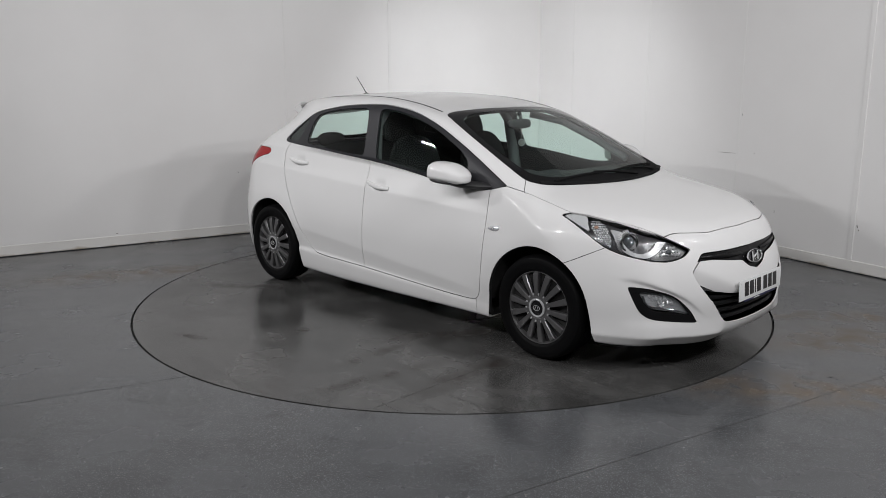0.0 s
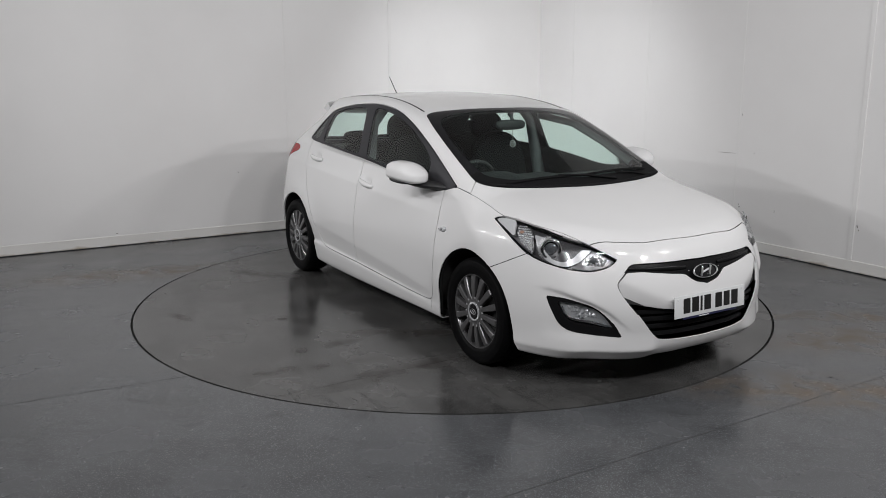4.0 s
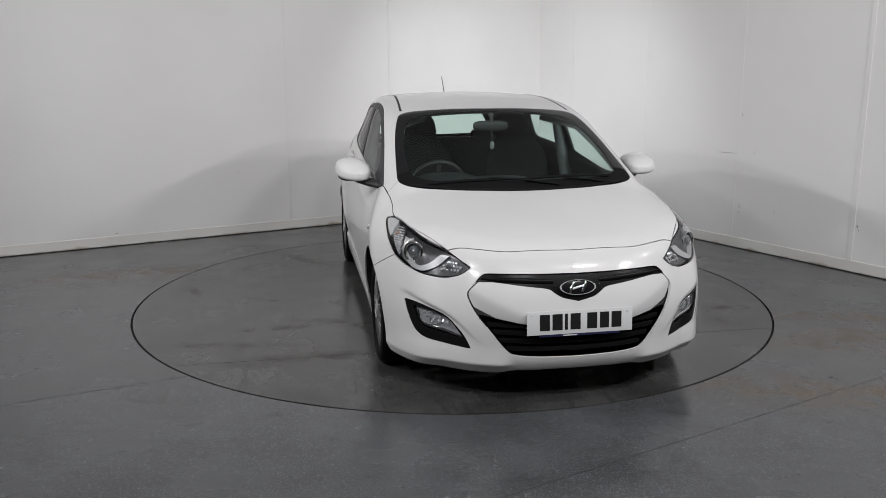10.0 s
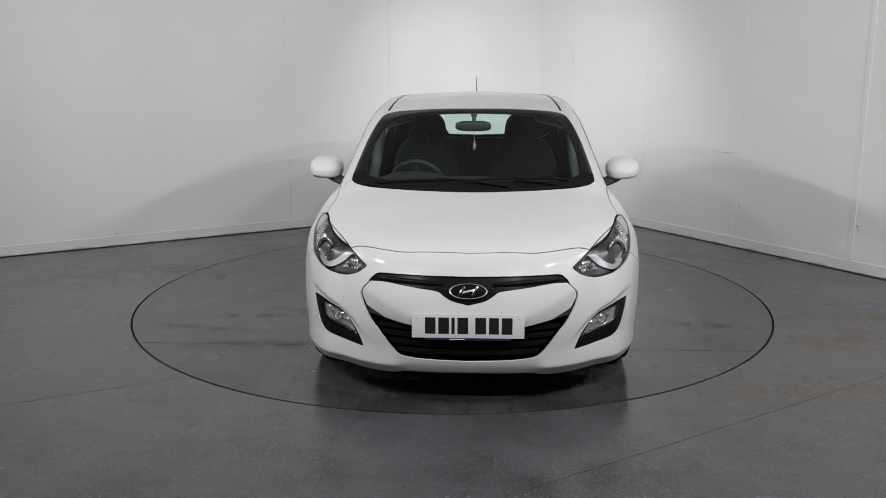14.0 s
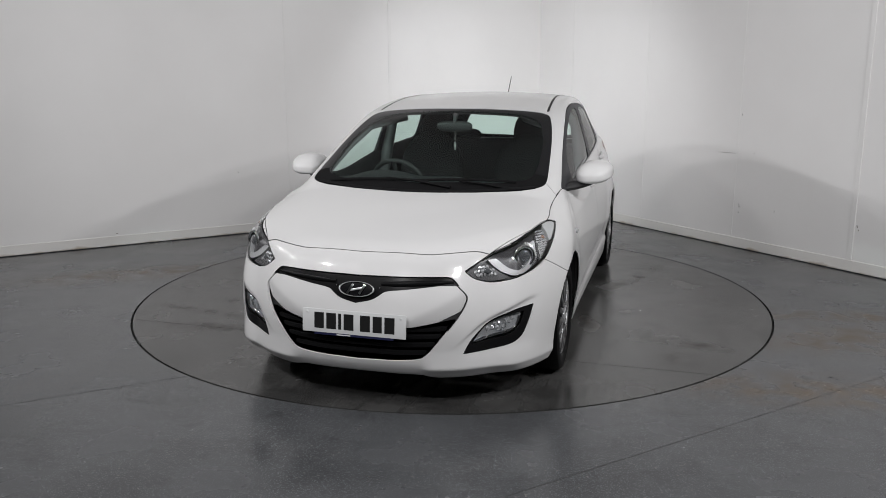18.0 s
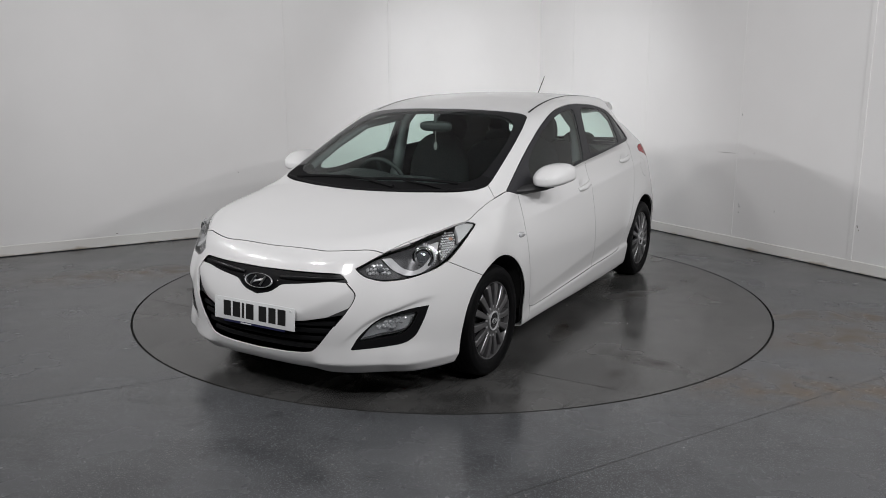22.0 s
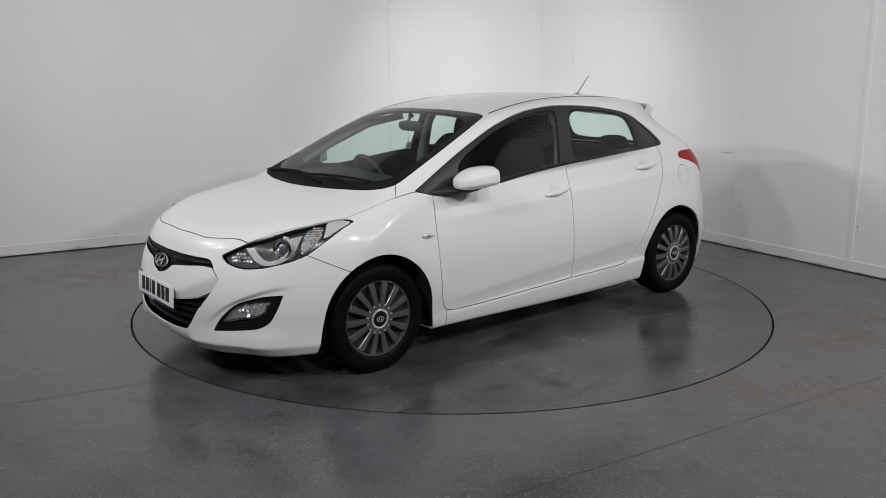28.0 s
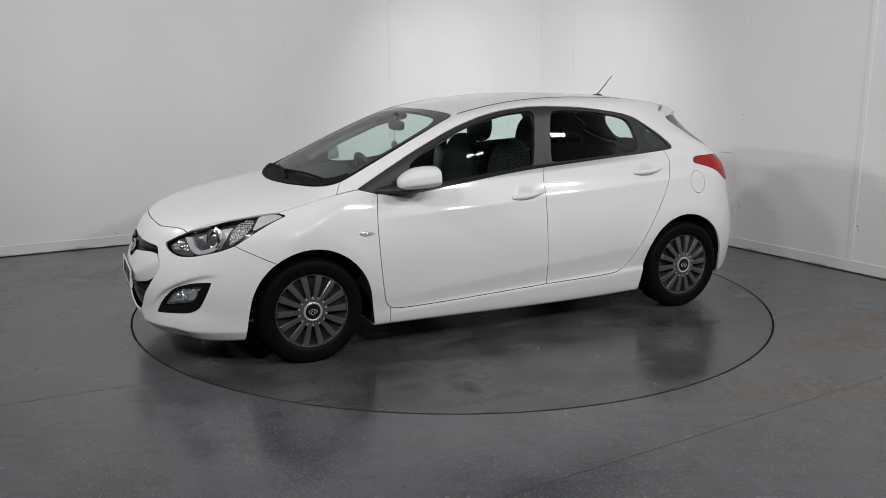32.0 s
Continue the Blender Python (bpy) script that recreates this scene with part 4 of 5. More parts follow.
def wheel(hub, sgn, y, turn):
    w = new("wheel")
    w.parent, w.matrix_local = car, pose(hub, sgn * y, WHEEL_R, 0, 0, 0 if sgn > 0 else 180)
    tyre = [(.200, -.085), (.215, -.094), (.26, -.101), (.295, -.096), (.308, -.085), (.3145, -.068), (.315, -.045), (.311, -.044), (.311, -.038), (.315, -.037), (.315, -.004), (.311, -.003), (.311, .003), (.315, .004),
            (.315, .037), (.311, .038), (.311, .044), (.315, .045), (.3145, .068), (.308, .085), (.300, .0935), (.2975, .0965), (.294, .0975), (.275, .101), (.258, .1025), (.254, .1012), (.236, .1015), (.222, .098), (.2125, .092), (.206, .082)]
    tyre = [(.206 + (r - .206) * (WHEEL_R - .206) / (.315 - .206), a) for r, a in tyre]
    part("tyre", lathe(tyre, 96, "Y", True), RUBBER, w, "black rubber tyre", sharp=50)
    cover = part("wheel_cover", lathe([(.212, .078), (.2115, .086), (.2085, .0885), (.2045, .0875), (.202, .083), (.197, .062), (.12, .050), (.05, .05), (0, .05)], 96), CAP, w, "grey plastic wheel cover")
    part("backing", lathe([(.1972, .0650), (.12, .054), (.05, .054), (.0, .054)], 64), LINER, cover, "dark gaps between the spokes")
    for i in range(14):
        part("spoke", spoke(turn + math.tau * i / 14), CAP, cover, sharp=20)
    part("hub", lathe([(.076, .082), (.074, .0945), (.066, .0965), (.0, .0965)], 48), CAP, cover)
    for i in range(14):
        tick = part("hub_tick", box((.008, .006, .012), (0, .0935, .079)), BRIGHT, cover, smooth=False)
        tick.matrix_local = Matrix.Rotation(turn + math.tau * (i + .5) / 14, 4, "Y")
    part("hub_ring", lathe([(.0545, .0965), (.054, .102), (.049, .104), (.044, .102), (.0425, .0965)], 48), BRIGHT, cover, "chrome hub ring")
    part("badge", put(disc(.0415, .004, 32, 1, 1, .002), Matrix.Translation((0, .0995, 0)) @ Matrix.Rotation(-math.pi / 2, 4, "X")), BLACK_GLOSS, cover, "black oval badge")
    part("badge_rim", put(ring(.023, .0022, 28, 6, 1, .62), Matrix.Translation((0, .1025, 0)) @ Matrix.Rotation(-math.pi / 2, 4, "X")), BRIGHT, cover)
    for x in (-.008, .008):
        part("badge_stroke", put(box((.004, .018, .003), (x, 0, 0), .001, pose(0, 0, 0, 0, 0, -20)), Matrix.Translation((0, .1025, 0)) @ Matrix.Rotation(-math.pi / 2, 4, "X")), BRIGHT, cover)
    return w


for i, hub in enumerate((HUB_F, HUB_R)):
    for sgn in (1, -1):
        wheel(hub, sgn, .772, .12 + .07 * i + .1 * (sgn > 0))


# wheel housings and underside
def housing(hub, sgn):
    bm = bmesh.new()
    rows = []
    for i in range(33):
        a = radians(-6 + 192 * i / 32)
        c, s = math.cos(a), math.sin(a)
        r = .352 + (.02 if s < .1 else 0)
        edge = abs(on_side(hub + r * c, max(.2, HUB_Z + r * s), sgn)[1]) - .014
        rows.append([bm.verts.new((hub + r * c * k, sgn * y, max(.17, HUB_Z + r * s * k))) for k, y in ((1.0, edge), (1.02, .78), (1.02, .50), (.2, .48))])
    for p, q in zip(rows, rows[1:]):
        for k in range(3):
            bm.faces.new((p[k], p[k + 1], q[k + 1], q[k]))
    return part("wheel_housing", bm, LINER, car, "black wheel arch liner")


for hub in (HUB_F, HUB_R):
    for sgn in (1, -1):
        housing(hub, sgn)
part("underbody", box((3.85, .98, .07), (.02, 0, .185), .02), LINER, car, "black underbody tray")
part("underbody", box((1.90, 1.62, .05), (0, 0, .185), .015), LINER, car, "black underbody tray")
part("air_dam", tube([on_nose(y, .178, .03) for y in np.linspace(-.62, .62, 31)], .014, 8, 1.6), BLACK_PLASTIC, bumper, "black lip under the bumper")

# mirrors, handles, side repeaters


def door_of(kind, sgn):
    return [o for o in car.children if o.name.startswith(kind) and o.data.vertices[0].co.y * sgn > 0][0]


def mirror(sgn):
    def shape(x, y, z):
        top = (1 - .50 * max(0, x) ** 2) * (1 - .30 * max(0, -y) ** 2) * (1 - .12 * max(0, y) ** 2)
        z2 = z * top if z > 0 else z * .58 * (1 - .25 * max(0, y) ** 2)
        return (max(x, -.72) + .10 * (1 - y * y) * (x < -.7), y * (1 - .14 * max(0, x) ** 2), z2 - .06 * max(0, x) ** 2)
    arm = part("door_mirror", tube([(.93, sgn * .765, .940), (.84, sgn * .795, .941), (.77, sgn * .83, .944), (.71, sgn * .88, .952), (.67, sgn * .93, .962)], [.022, .046, .050, .046, .030], 16, .50), BLACK_PLASTIC, door_of("front_door", sgn), "black mirror foot")
    m = Matrix.Translation((.69, sgn * .934, 1.022)) @ Matrix.Diagonal((1, sgn, 1, 1)) @ pose(0, 0, 0, 2, 4, -6)
    part("mirror_cap", blob((.136, .104, .076), (0, 0, -.016), 3.4, 28, 44, shape, m), WHITE, arm, "white painted mirror housing")
    part("mirror_base", blob((.100, .070, .018), (-.008, -.022, -.050), 2.4, 14, 32, None, m), BLACK_PLASTIC, arm, "black lower mirror shell")
    part("mirror_glass", put(box((.004, .125, .060), (-.100, 0, -.010), .0015), m), CHROME, arm, "mirror glass")


def handle(kind, x0, z0, rise, sgn):
    pts, rad = [], []
    for i in range(15):
        t = i / 14
        x, z = x0 - (t - .5) * .235, z0 + (t - .5) * rise - .006 * math.cos((t - .5) * 3)
        a, b = on_side(x0 + .13, z0 - rise / 2, sgn), on_side(x0 - .13, z0 + rise / 2, sgn)
        lift = .018 * math.sin(math.pi * t) ** .6
        pts.append(np.array([x, a[1] + (b[1] - a[1]) * t + sgn * (lift - .002), z]))
        rad.append(.007 + .0115 * math.sin(math.pi * (t * .86 + .1)) ** .8)
    d = door_of(kind, sgn)
    part("door_handle", tube(pts, rad, 14, 1.0), WHITE, d, "white pull handle")


def repeater(sgn):
    p = on_side(.998, .714, sgn)
    n = out_of(p)
    m = facing(p, n)
    bm = blob((.048, .0150, .011), (0, 0, 0), 2.2, 12, 28, lambda x, y, z: (x, y * (1 - .35 * x * sgn) + .12 * x * x, z))
    o = part("side_repeater", put(bm, m @ pose(0, 0, 0, 0, 0, -6 * sgn)), REFLECTOR, car, "clear silver side indicator")
    part("repeater_bulb", put(blob((.018, .006, .006), (0, 0, .0085), 2), m), CHROME, o)


for sgn in (1, -1):
    mirror(sgn)
    handle("front_door", -.082, .866, .030, sgn)
    handle("rear_door", -1.035, .964, .022, sgn)
    repeater(sgn)


# lamps
def sweep(points, wide, thick, mat, parent, label, name):
    """A flat band along points, each with a normal."""
    bm = bmesh.new()
    rows = []
    for i, (p, n) in enumerate(points):
        a, b = points[max(i - 1, 0)][0], points[min(i + 1, len(points) - 1)][0]
        d = Vector(b - a).normalized()
        n = Vector(n)
        s = d.cross(n).normalized()
        w = wide * (.35 + .65 * math.sin(math.pi * (i + .6) / (len(points) + .2)))
        p = Vector(p)
        rows.append([bm.verts.new(q) for q in (p - s * w, p - s * w * .6 + n * thick, p + s * w * .6 + n * thick, p + s * w, p - n * thick)])
    for p, q in zip(rows, rows[1:]):
        for k in range(5):
            bm.faces.new((p[k], p[(k + 1) % 5], q[(k + 1) % 5], q[k]))
    bm.faces.new(rows[0])
    bm.faces.new(rows[-1])
    return part(name, bm, mat, parent, label, sharp=50)


def bent(*uz, n=6):
    """A smooth run of (u, z) places."""
    pts = np.array(uz, float)
    t = np.arange(len(pts))
    fu, fz = spline(*np.stack([t, pts[:, 0]], 1).ravel()), spline(*np.stack([t, pts[:, 1]], 1).ravel())
    q = np.linspace(0, len(pts) - 1, (len(pts) - 1) * n + 1)
    return list(zip(fu(q), fz(q)))


FOG_CORE = loop((-.835, .468), (-.92, .460), (-1.01, .424), (-1.04, .385), (-.90, .398), (-.86, .425))
INDICATOR = loop((-1.058, .678), (-.978, .714), (-.945, .690), (-.905, .658), (-.972, .642), (-1.035, .654))


def glitter(poly, sgn, off, step, seed, tilt):
    """Small facets, each tilted its own way, that fill an outline of the lamp's diagonal view."""
    rnd = random.Random(seed)
    bm = bmesh.new()
    row = 0
    z = poly[:, 1].min()
    while z < poly[:, 1].max():
        u = poly[:, 0].min() + (row % 2) * step / 2
        while u < poly[:, 0].max():
            if field(poly, np.array([u]), np.array([z]))[0] < -step * .35:
                q = on_corner(u, z, sgn, off)
                w = Vector(out_of(q)) + Vector([rnd.uniform(-tilt, tilt) for _ in range(3)])
                m = facing(q, w)
                r = step * .56
                rim = [bm.verts.new(m @ Vector((r * math.cos(a), r * math.sin(a), 0))) for a in [math.tau * k / 6 for k in range(6)]]
                top = bm.verts.new(m @ Vector((0, 0, r * .5)))
                for k in range(6):
                    bm.faces.new((rim[k], rim[(k + 1) % 6], top))
            u += step
        z += step * .87
        row += 1
    return bm


def ribs(m, r, count, sgn):
    """Short bars that stand side by side round the outer half of a ring."""
    bm = bmesh.new()
    for k in range(count):
        if math.cos(math.tau * k / count) * sgn < 0:
            continue
        bmesh.ops.create_cube(bm, size=1, matrix=m @ pose(0, 0, 0, 0, 0, 360 * k / count) @ Matrix.Translation((r, 0, -.004)) @ pose(0, 0, 0, 0, 35) @ Matrix.Diagonal((.015, .0065, .004, 1)))
    return bm


HEAD = [o for o in car.children if o.name.startswith("headlamp")]
for sgn in (1, -1):
    lamp = [o for o in HEAD if o.data.vertices[0].co.y * sgn > 0][0]
    p = on_corner(-.765, .726, sgn, .020)
    n = Vector((.86, sgn * .50, .06)).normalized()
    m = facing(p, n)
    part("projector_ring", put(ring(.046, .0085, 48, 10), m @ Matrix.Translation((0, 0, .004))), CHROME, lamp, "chrome projector ring")
    part("projector_bowl", put(lathe([(.045, .006), (.036, -.006), (.031, -.012), (0, -.014)], 40, "Z"), m), LAMP_GREY, lamp, "grey projector bowl")
    part("projector_lens", put(blob((.032, .032, .018), (0, 0, -.004), 2, 16, 32), m), LENS, lamp, "clear projector lens")
    part("ribbed_collar", ribs(m, .060, 34, sgn), BRIGHT, lamp, "ribbed chrome collar", smooth=False)
    q = on_corner(-.607, .792, sgn, .010)
    part("side_bulb", put(blob((.012, .010, .006), (0, 0, 0), 2.2, 10, 16), facing(q, out_of(q))), ORANGE, lamp, "orange indicator bulb")
    part("lens_beads", glitter(HEAD_REAR, sgn, .011, .0115, 3, .35), SILVER, lamp, "beaded chrome side reflector", smooth=False)
    part("indicator_facets", glitter(INDICATOR, sgn, .016, .018, 7, .35), BRIGHT, lamp, "faceted chrome indicator reflector", smooth=False)
    q = on_corner(-.975, .674, sgn, .010)
    part("indicator_bulb", put(blob((.017, .012, .009), (0, 0, 0), 2.0, 10, 18), facing(q, out_of(q))), LENS, lamp)
    # fog lamp
    bez = [o for o in bumper.children if o.name.startswith("fog_lamp_bezel") and o.data.vertices[0].co.y * sgn > 0][0]
    q = on_corner(-.935, .424, sgn, .018)
    n = Vector((.86, sgn * .5, .0))
    part("fog_projector", put(lathe([(.030, .008), (.026, .0), (.015, -.010), (0, -.012)], 32, "Z"), facing(q, n)), CHROME, bez, "chrome fog lamp reflector")
    part("fog_bulb", put(blob((.014, .014, .010), (0, 0, 0), 2, 12, 20), facing(q, n)), LAMP_GLASS, bez)
    part("fog_facets", glitter(FOG_CORE, sgn, .019, .024, 11, .4), BRIGHT, bez, "faceted chrome reflector", smooth=False)
    run = [(on_corner(u, z, sgn, .016), out_of(on_corner(u, z, sgn))) for u, z in bent((-.835, .455), (-.855, .405), (-.90, .385), (-1.0, .367), (-1.07, .352))]
    sweep(run, .010, .004, CHROME, bez, "clear running light strip", "running_light")

# grille, badge and plate
grille = [o for o in bumper.children if o.name.startswith("lower_grille")][0]
for z, w in ((.298, .335), (.338, .375), (.378, .405), (.414, .43)):
    part("slat", tube([on_nose(y, z + .01 * (y / .4) ** 2, .030) for y in np.linspace(-w, w, 25)], .0085, 8, 1.5), GRILLE, grille)
wing = [o for o in bumper.children if o.name.startswith("upper_grille")][0]
for sgn in (1, -1):
    run = [on_nose(sgn * (.115 + .335 * t), .622 + .016 * t, .010) for t in np.linspace(0, 1, 14)]
    part("grille_bar", tube(run, [.004 + .007 * math.sin(math.pi * min(1, .15 + t)) for t in np.linspace(0, .85, 14)], 10, 1.3), GRILLE, wing, "gloss black grille bar")
c = on_nose(0, .594, .004)
n = out_of(c)
badge = part("badge", put(disc(.088, .006, 48, 1, .42, .003), facing(c + n * .004, n)), BLACK_GLOSS, bumper, "black oval badge with a chrome rim")
part("badge_rim", put(ring(.086, .0045, 56, 8, 1, .41), facing(c + n * .008, n)), BRIGHT, badge, "chrome oval rim")
for x in (-.030, .030):
    part("badge_stroke", put(box((.013, .054, .006), (x, 0, 0), .002, pose(0, 0, 0, 0, 0, -28)), facing(c + n * .010, n)), CHROME, badge)
part("badge_stroke", put(box((.062, .010, .005), (0, 0, 0), .002, pose(0, 0, 0, 0, 0, 14)), facing(c + n * .010, n)), BRIGHT, badge)
for y in (-.108, .112):
    q = on_nose(y, .606, .004)
    part("washer_jet", put(blob((.004, .004, .003), (0, 0, 0), 2, 8, 10), facing(q, out_of(q))), CHROME, bumper)

plate = new("number_plate")
plate.parent = bumper
plate.matrix_local = Matrix.Translation((2.213, 0, .4425)) @ pose(0, 0, 0, 86, 0, 90)
tagged(plate, "white number plate with dark characters")
part("plate_board", box((.522, .113, .005), (0, 0, 0), .0022), PLATE, plate, "white plate")
for x0, x1 in ((62, 118), (133, 190), (203, 220), (235, 292), (330, 387), (403, 455), (470, 527)):
    a, b = (x0 - 291) / 600 * .522, (x1 - 291) / 600 * .522
    part("character_bar", box((b - a, .077, .0014), ((a + b) / 2, .002, .0030), .0004, None, 1), INK, plate, smooth=False)
for x in (-.236, .236):
    part("screw_cap", put(disc(.006, .002, 16, 1, 1, .001), Matrix.Translation((x, .040, .0042))), PLATE, plate)
part("dealer_strip", box((.40, .010, .004), (0, -.0625, 0), .001), BLUE, plate, "dark blue strip under the plate")
part("strip_bar", box((.07, .005, .001), (-.05, -.0625, .0026)), PLATE, plate, smooth=False)

# aerial, rear spoiler, roof strips, wipers
p = on_top(-1.174, 0.0)
aerial = part("aerial", blob((.045, .016, .012), (p[0] - .004, 0, p[2] + .006), 2.2, 14, 24), BLACK_PLASTIC, car, "short black roof aerial")
part("mast", tube([(-1.175, 0, p[2] + .012), (-1.20, 0, p[2] + .035), (-1.305, 0, 1.586)], [.0055, .0036, .0026], 10), BLACK_PLASTIC, aerial)


def roof_height(x, y):
    """The roof and pillars' height, as if they went on behind the tail."""
    s = abs(y)
    lo, hi = .9, 1.6
    for _ in range(17):
        z = (lo + hi) / 2
        drop = s / .75
        top = (z - (SCREEN(x + .055 * s * s) - .045 * drop ** 2 - .01 * drop ** 4)) * .9
        lo, hi = (z, hi) if smax(s - side(x, z), top, .085) < 0 else (lo, z)
    return lo


def spoiler():
    """A cap over the tailgate's upper edge that stands out behind it and wraps down at both ends."""
    bm = bmesh.new()
    nx, ny = 12, 48
    tops, lows = [], []
    for j in range(ny + 1):
        u = j / ny * 2 - 1
        y = .56 * math.sin(u * 1.35) / math.sin(1.35)
        lead, trail = -1.545 + .70 * y * y, -1.745 + 1.06 * y * y
        up, low = [], []
        for i in range(nx + 1):
            s = i / nx
            x = lead + (trail - lead) * s
            z = roof_height(x, y) - .005 + .008 * min(1, s * 4) - .034 * s ** 1.5
            up.append(bm.verts.new((x, y, z)))
            low.append(bm.verts.new((x + .012 * (i == nx) + .05 * abs(u) ** 6 * s, y * (1 - .05 * abs(u) ** 6), z - .016 - .030 * math.sin(math.pi * min(1, .12 + s * .80)) - .028 * abs(u) ** 6)))
        tops.append(up)
        lows.append(low)
    for g in (tops, lows):
        for a, b in zip(g, g[1:]):
            for i in range(nx):
                bm.faces.new((a[i], a[i + 1], b[i + 1], b[i]))
    for a, b in ((tops[0], lows[0]), (tops[-1], lows[-1])):
        for i in range(nx):
            bm.faces.new((a[i], a[i + 1], b[i + 1], b[i]))
    for i in (0, nx):
        for j in range(ny):
            bm.faces.new((tops[j][i], tops[j + 1][i], lows[j + 1][i], lows[j][i]))
    bmesh.ops.recalc_face_normals(bm, faces=bm.faces)
    return bm


part("roof_spoiler", spoiler(), WHITE, car, "white roof spoiler", sharp=50)
for sgn in (1, -1):
    xs = np.linspace(.285, -1.0, 36)
    part("roof_strip", tube([on_top(x, sgn * float(np.interp(x, [-1.36, -.3, .29], [.482, .537, .578]))) for x in xs], .0085, 8, .25), BLACK_TRIM, car, "black roof joint strip")


def wiper(pivot, elbow, tip0, tip1):
    def pt(x, y, h):
        q = on_top(x, y)
        return q + out_of(q) * h
    arm = part("wiper", tube([pt(*pivot, .004), pt(*[(a + b) / 2 for a, b in zip(pivot, elbow)], .012), pt(*elbow, .013)], [.012, .008, .0055], 10, .8), COWL, screen, "black wiper arm and blade")
    part("blade", tube([pt(tip0[0] + (tip1[0] - tip0[0]) * t, tip0[1] + (tip1[1] - tip0[1]) * t, .006) for t in np.linspace(0, 1, 9)], .006, 8, 1.3), COWL, arm)


wiper((1.270, .20), (1.208, -.20), (1.192, -.56), (1.230, .06))
wiper((1.220, .54), (1.218, .24), (1.228, -.02), (1.152, .55))
part("scuttle_panel", tube([on_top(1.322 - .30 * (y / .66) ** 2 * .55, y) - np.array([0, 0, .002]) for y in np.linspace(-.655, .655, 33)], .017, 8, .6), COWL, screen, "black scuttle panel under the windscreen")

# ---- inside the car ----
def seat(y, name_label):
    s = new("front_seat")
    s.parent = car
    tagged(s, name_label)
    part("backrest", blob((.075, .245, .33), (-.20, y, .84), 3.0, 22, 30, lambda x, yy, z: (x + .06 * yy * yy * 2 - .55 * z, yy * (1 - .16 * max(0, z) ** 2), z)), FABRIC, s)
    part("headrest", blob((.058, .140, .105), (-.372, y, 1.212), 2.9, 18, 28, lambda x, yy, z: (x - .25 * z, yy * (1 - .12 * z), z)), FABRIC, s)
    for k in (-.05, .05):
        part("headrest_post", tube([(-.33, y + k, 1.10), (-.375, y + k, 1.20)], .006, 8), SILVER, s)
    part("cushion", blob((.27, .25, .09), (.12, y, .53), 3.2, 16, 28), FABRIC, s)


seat(.365, "dark fabric front seat with headrest")
seat(-.365, "dark fabric front seat with headrest")
bench = new("rear_seat")
bench.parent = car
tagged(bench, "dark fabric rear bench with headrests")
part("backrest", blob((.08, .62, .30), (-1.06, 0, .78), 4.0, 18, 36, lambda x, y, z: (x - .7 * z, y, z)), FABRIC, bench)
part("cushion", blob((.27, .62, .09), (-.76, 0, .50), 4.0, 14, 36), FABRIC, bench)
for y in (-.36, .36):
    part("headrest", blob((.045, .125, .055), (-1.20, y, 1.095), 2.8, 14, 24), FABRIC, bench)
part("parcel_shelf", box((.62, 1.15, .02), (-1.55, 0, .985), .006), LINING, car, "dark parcel shelf")


def dashboard():
    bm = bmesh.new()
    rows = []
    ys = np.linspace(-.70, .70, 29)
    for y in ys:
        hood = .045 * math.exp(-((y + .37) / .19) ** 4)
        mid = .022 * math.exp(-(y / .17) ** 4)
        prof = [(1.20 - .18 * (y / .7) ** 2, .885), (1.05 - .1 * (y / .7) ** 2, .935), (.90, .950 + hood * .5), (.77, .952 + hood), (.70, .940 + hood * .9 + mid), (.655, .905 + mid), (.64, .84), (.66, .70), (.74, .52)]
        rows.append([bm.verts.new((x, y, z)) for x, z in prof])
    for a, b in zip(rows, rows[1:]):
        for i in range(len(a) - 1):
            bm.faces.new((a[i], a[i + 1], b[i + 1], b[i]))
    return bm


dash = part("dashboard", dashboard(), DASH, car, "dark plastic dashboard")
part("vent_strip", box((.012, .30, .05), (.648, 0, .865), .005), SILVER, dash)
part("centre_console", box((.75, .20, .30), (.28, 0, .45), .03), DASH, car, "dark centre console")
m = Matrix.Translation((.525, -.374, .885)) @ pose(0, 0, 0, 0, -66, 0)
wheel_ob = part("steering_wheel", put(ring(.172, .0155, 48, 12), m), BLACK_PLASTIC, car, "black steering wheel")
part("wheel_hub", put(blob((.065, .075, .028), (0, 0, -.012), 2.6, 12, 24), m), BLACK_PLASTIC, wheel_ob)
for a in (0, 180, 270):
    part("wheel_spoke", put(box((.030, .105, .016), (0, .105, -.004), .006), m @ pose(0, 0, 0, 0, 0, a - 90)), BLACK_PLASTIC, wheel_ob)
part("steering_column", tube([(.54, -.374, .88), (.72, -.374, .82)], .045, 14), BLACK_PLASTIC, wheel_ob)
rear_mirror = part("interior_mirror", blob((.024, .118, .034), (.455, -.004, 1.262), 3.2, 14, 30), BLACK_PLASTIC, car, "black interior mirror")
part("stem", tube([(.47, 0, 1.285), (.46, 0, 1.315), (.445, 0, 1.335)], [.012, .012, .022], 10), BLACK_PLASTIC, rear_mirror)
m = Matrix.Translation((.474, .004, 1.135)) @ pose(0, 0, 0, 90, 0, 12)
charm = part("hanging_charm", put(lathe([(0, .0035), (.022, .0035), (.0255, .001), (.0255, -.001), (.022, -.0035), (0, -.0035)], 40, "Z"), m), PEARL, car, "round grey charm hanging from the mirror")
for h in (-.0042, .0042):
    part("charm_rim", put(ring(.0225, .0022, 36, 8), m @ Matrix.Translation((0, 0, h * .7))), SILVER, charm)
    part("charm_mark", put(ring(.010, .0014, 24, 6, 1.3, .8), m @ Matrix.Translation((0, .003, h))), SILVER, charm)
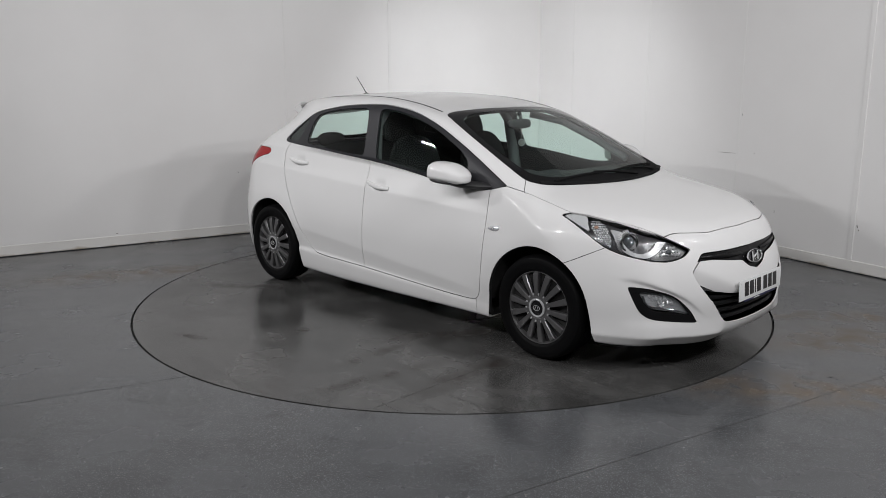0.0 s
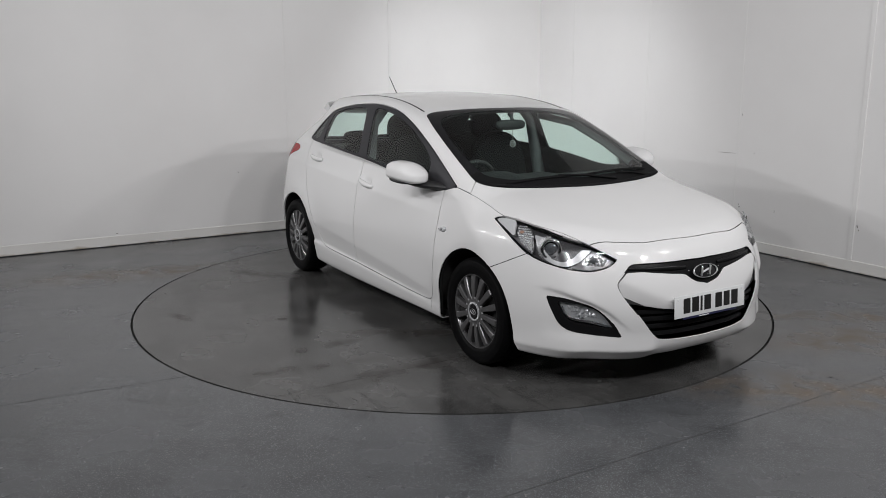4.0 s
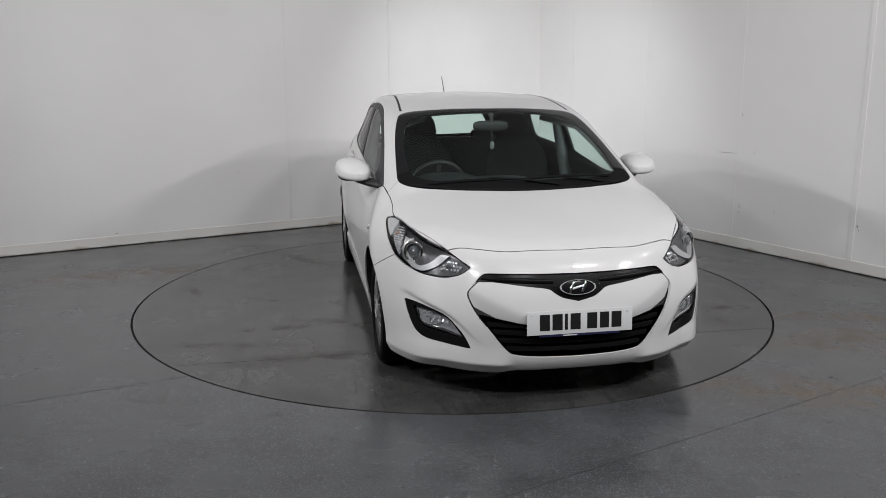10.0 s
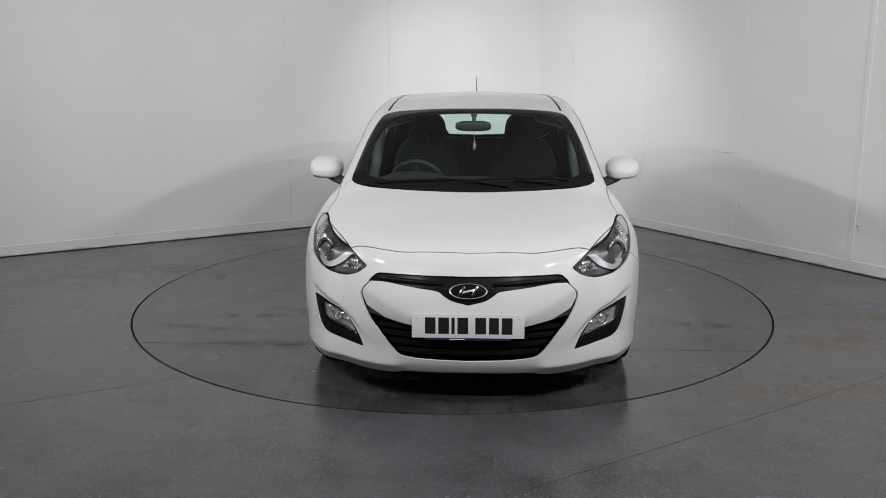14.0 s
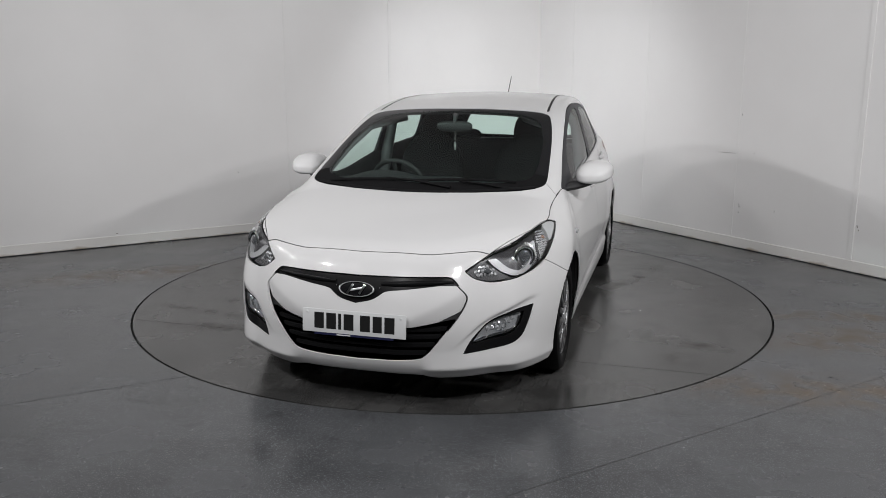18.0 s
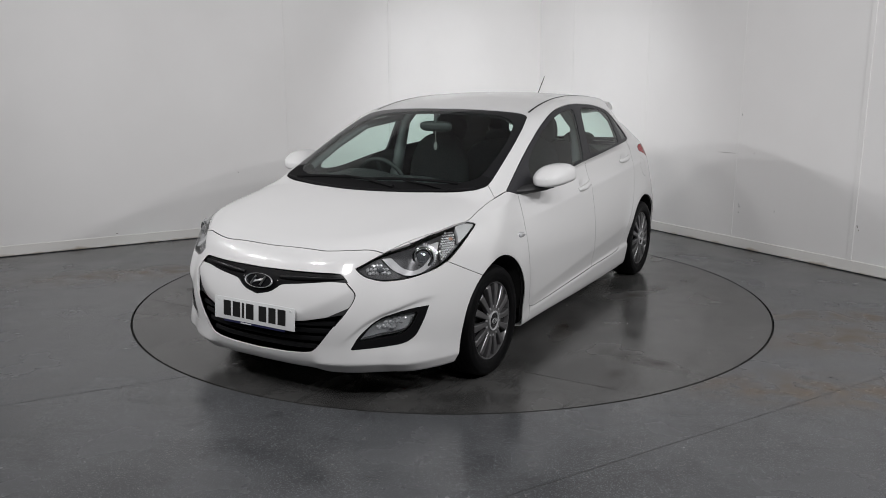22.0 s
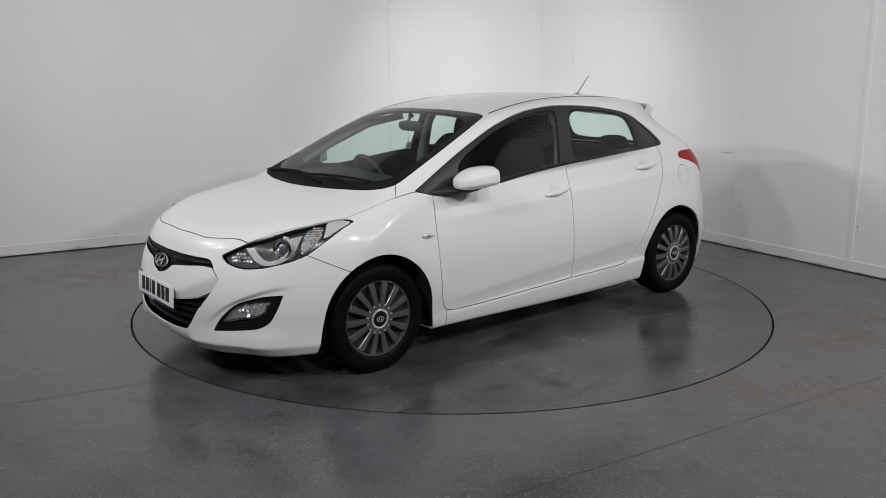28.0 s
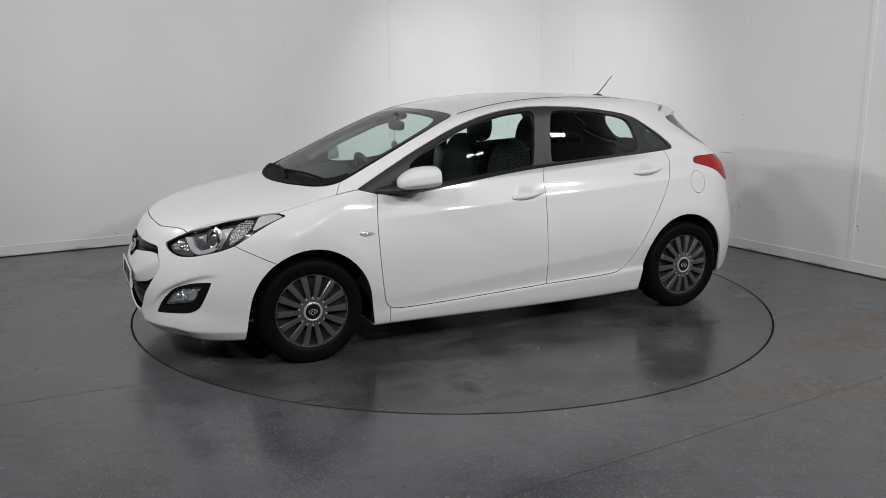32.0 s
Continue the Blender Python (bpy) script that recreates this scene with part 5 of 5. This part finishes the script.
part("cord", tube([(.474, .004, 1.160), (.470, .002, 1.235)], .0018, 6), PEARL, charm)
for sgn in (1, -1):
    part("pillar_trim", tube([on_side(.86, 1.0, sgn, .05), on_side(.62, 1.13, sgn, .05), on_side(.35, 1.25, sgn, .06), on_side(.22, 1.31, sgn, .07)], .026, 10), PILLAR_TRIM, car, "grey pillar trim")
    part("belt_reel_trim", tube([on_side(-.21, .60, sgn, .06), on_side(-.215, 1.0, sgn, .05), on_side(-.24, 1.25, sgn, .05), on_side(-.25, 1.36, sgn, .06)], [.05, .045, .035, .03], 10), PILLAR_TRIM, car, "grey pillar trim")

# ---- scuffs on the walls and litter on the floor ----
def scuff(along_x, u, z, wide, high, lean=0.0, mat=WALL_MARK):
    parent = wall_left if along_x else wall_right
    m = ROOM @ Matrix.Translation((u, -.001, z) if along_x else (-.001, u, z)) @ pose(0, 0, 0, 0, 0, 0 if along_x else 90) @ pose(0, 0, 0, 0, lean, 0)
    rnd = random.Random(round(u * 1000))
    bm = bmesh.new()
    ring_ = [bm.verts.new((wide / 2 * math.cos(a) * rnd.uniform(.6, 1.1), -.0008, high / 2 * math.sin(a) * rnd.uniform(.6, 1.1))) for a in [math.tau * k / 11 for k in range(11)]]
    low = [bm.verts.new(v.co + Vector((0, .0016, 0))) for v in ring_]
    bm.faces.new(ring_)
    for k in range(11):
        bm.faces.new((ring_[k], ring_[(k + 1) % 11], low[(k + 1) % 11], low[k]))
    bm.transform(m)
    part("scuff_mark", bm, mat, parent, "scuff on the wall", smooth=False)


SCUFFS = [(False, -3.11, .393, .012, .02), (False, -3.104, .338, .012, .012), (False, -3.102, .415, .008, .010), (False, -4.285, .385, .012, .030, 20), (False, -4.30, .355, .007, .018, -15),
          (False, -3.234, .898, .010, .010), (False, -3.071, 1.243, .008, .02), (False, -3.493, .40, .006, .02), (True, -3.811, .641, .02, .008), (True, -5.02, .12, .03, .006), (True, -4.56, .088, .03, .006)]
RUBS = [(False, -2.93, .884, .24, .007, .5)]
for args in SCUFFS:
    scuff(*args)
for args in RUBS:
    scuff(*args, mat=RUB)


def crumb(x, y, r, mat):
    rnd = random.Random(round(x * 977 + y * 331))
    bm = bmesh.new()
    bmesh.ops.create_icosphere(bm, subdivisions=1, radius=1)
    for v in bm.verts:
        v.co = Vector((v.co.x * r * rnd.uniform(.6, 1.4), v.co.y * r * rnd.uniform(.4, 1), v.co.z * r * .35 + r * .3))
    bm.transform(Matrix.Translation((x, y, 0)))
    tagged(part("crumb", bm, mat, None, "small dark crumb of dirt lying on the vinyl floor"), "", "debris", "crumbs on the floor")


CRUMBS = [(-.33, -2.86, .006), (1.79, -1.86, .007), (1.81, -1.89, .005), (2.03, -1.74, .008), (2.05, -1.77, .005), (2.01, -1.75, .004), (2.36, -.33, .006), (-3.1, -.9, .005)]
for x, y, r in CRUMBS:
    crumb(x, y, r, SCUFF)


for x, y, r, mat in ((.101, 1.384, .006, PLATE), (.372, .798, .007, SCUFF), (-.101, .881, .009, SCUFF), (.40, .67, .008, SCUFF), (-.42, -1.88, .007, SCUFF)):
    bm = blob((r, r * .6, .0012), (x, y, .001), 2.2, 6, 10)
    part("dirt_chip", bm, mat, turntable, "small chip of dirt trodden onto the table")


# ---- what moves: the table turns steadily, and the car with it ----
TURN_AT_START, TURN_RATE = -44.41, -3.4225


def motions():
    times = [2.0 * i for i in range(17)]
    walk(turntable, [(t, pose(0, 0, 0, 0, 0, TURN_AT_START + TURN_RATE * t)) for t in times])
    walk(car, [(t, pose(0, 0, 0, 0, 0, TURN_AT_START + TURN_RATE * t) @ CAR_AT) for t in times])


motions()
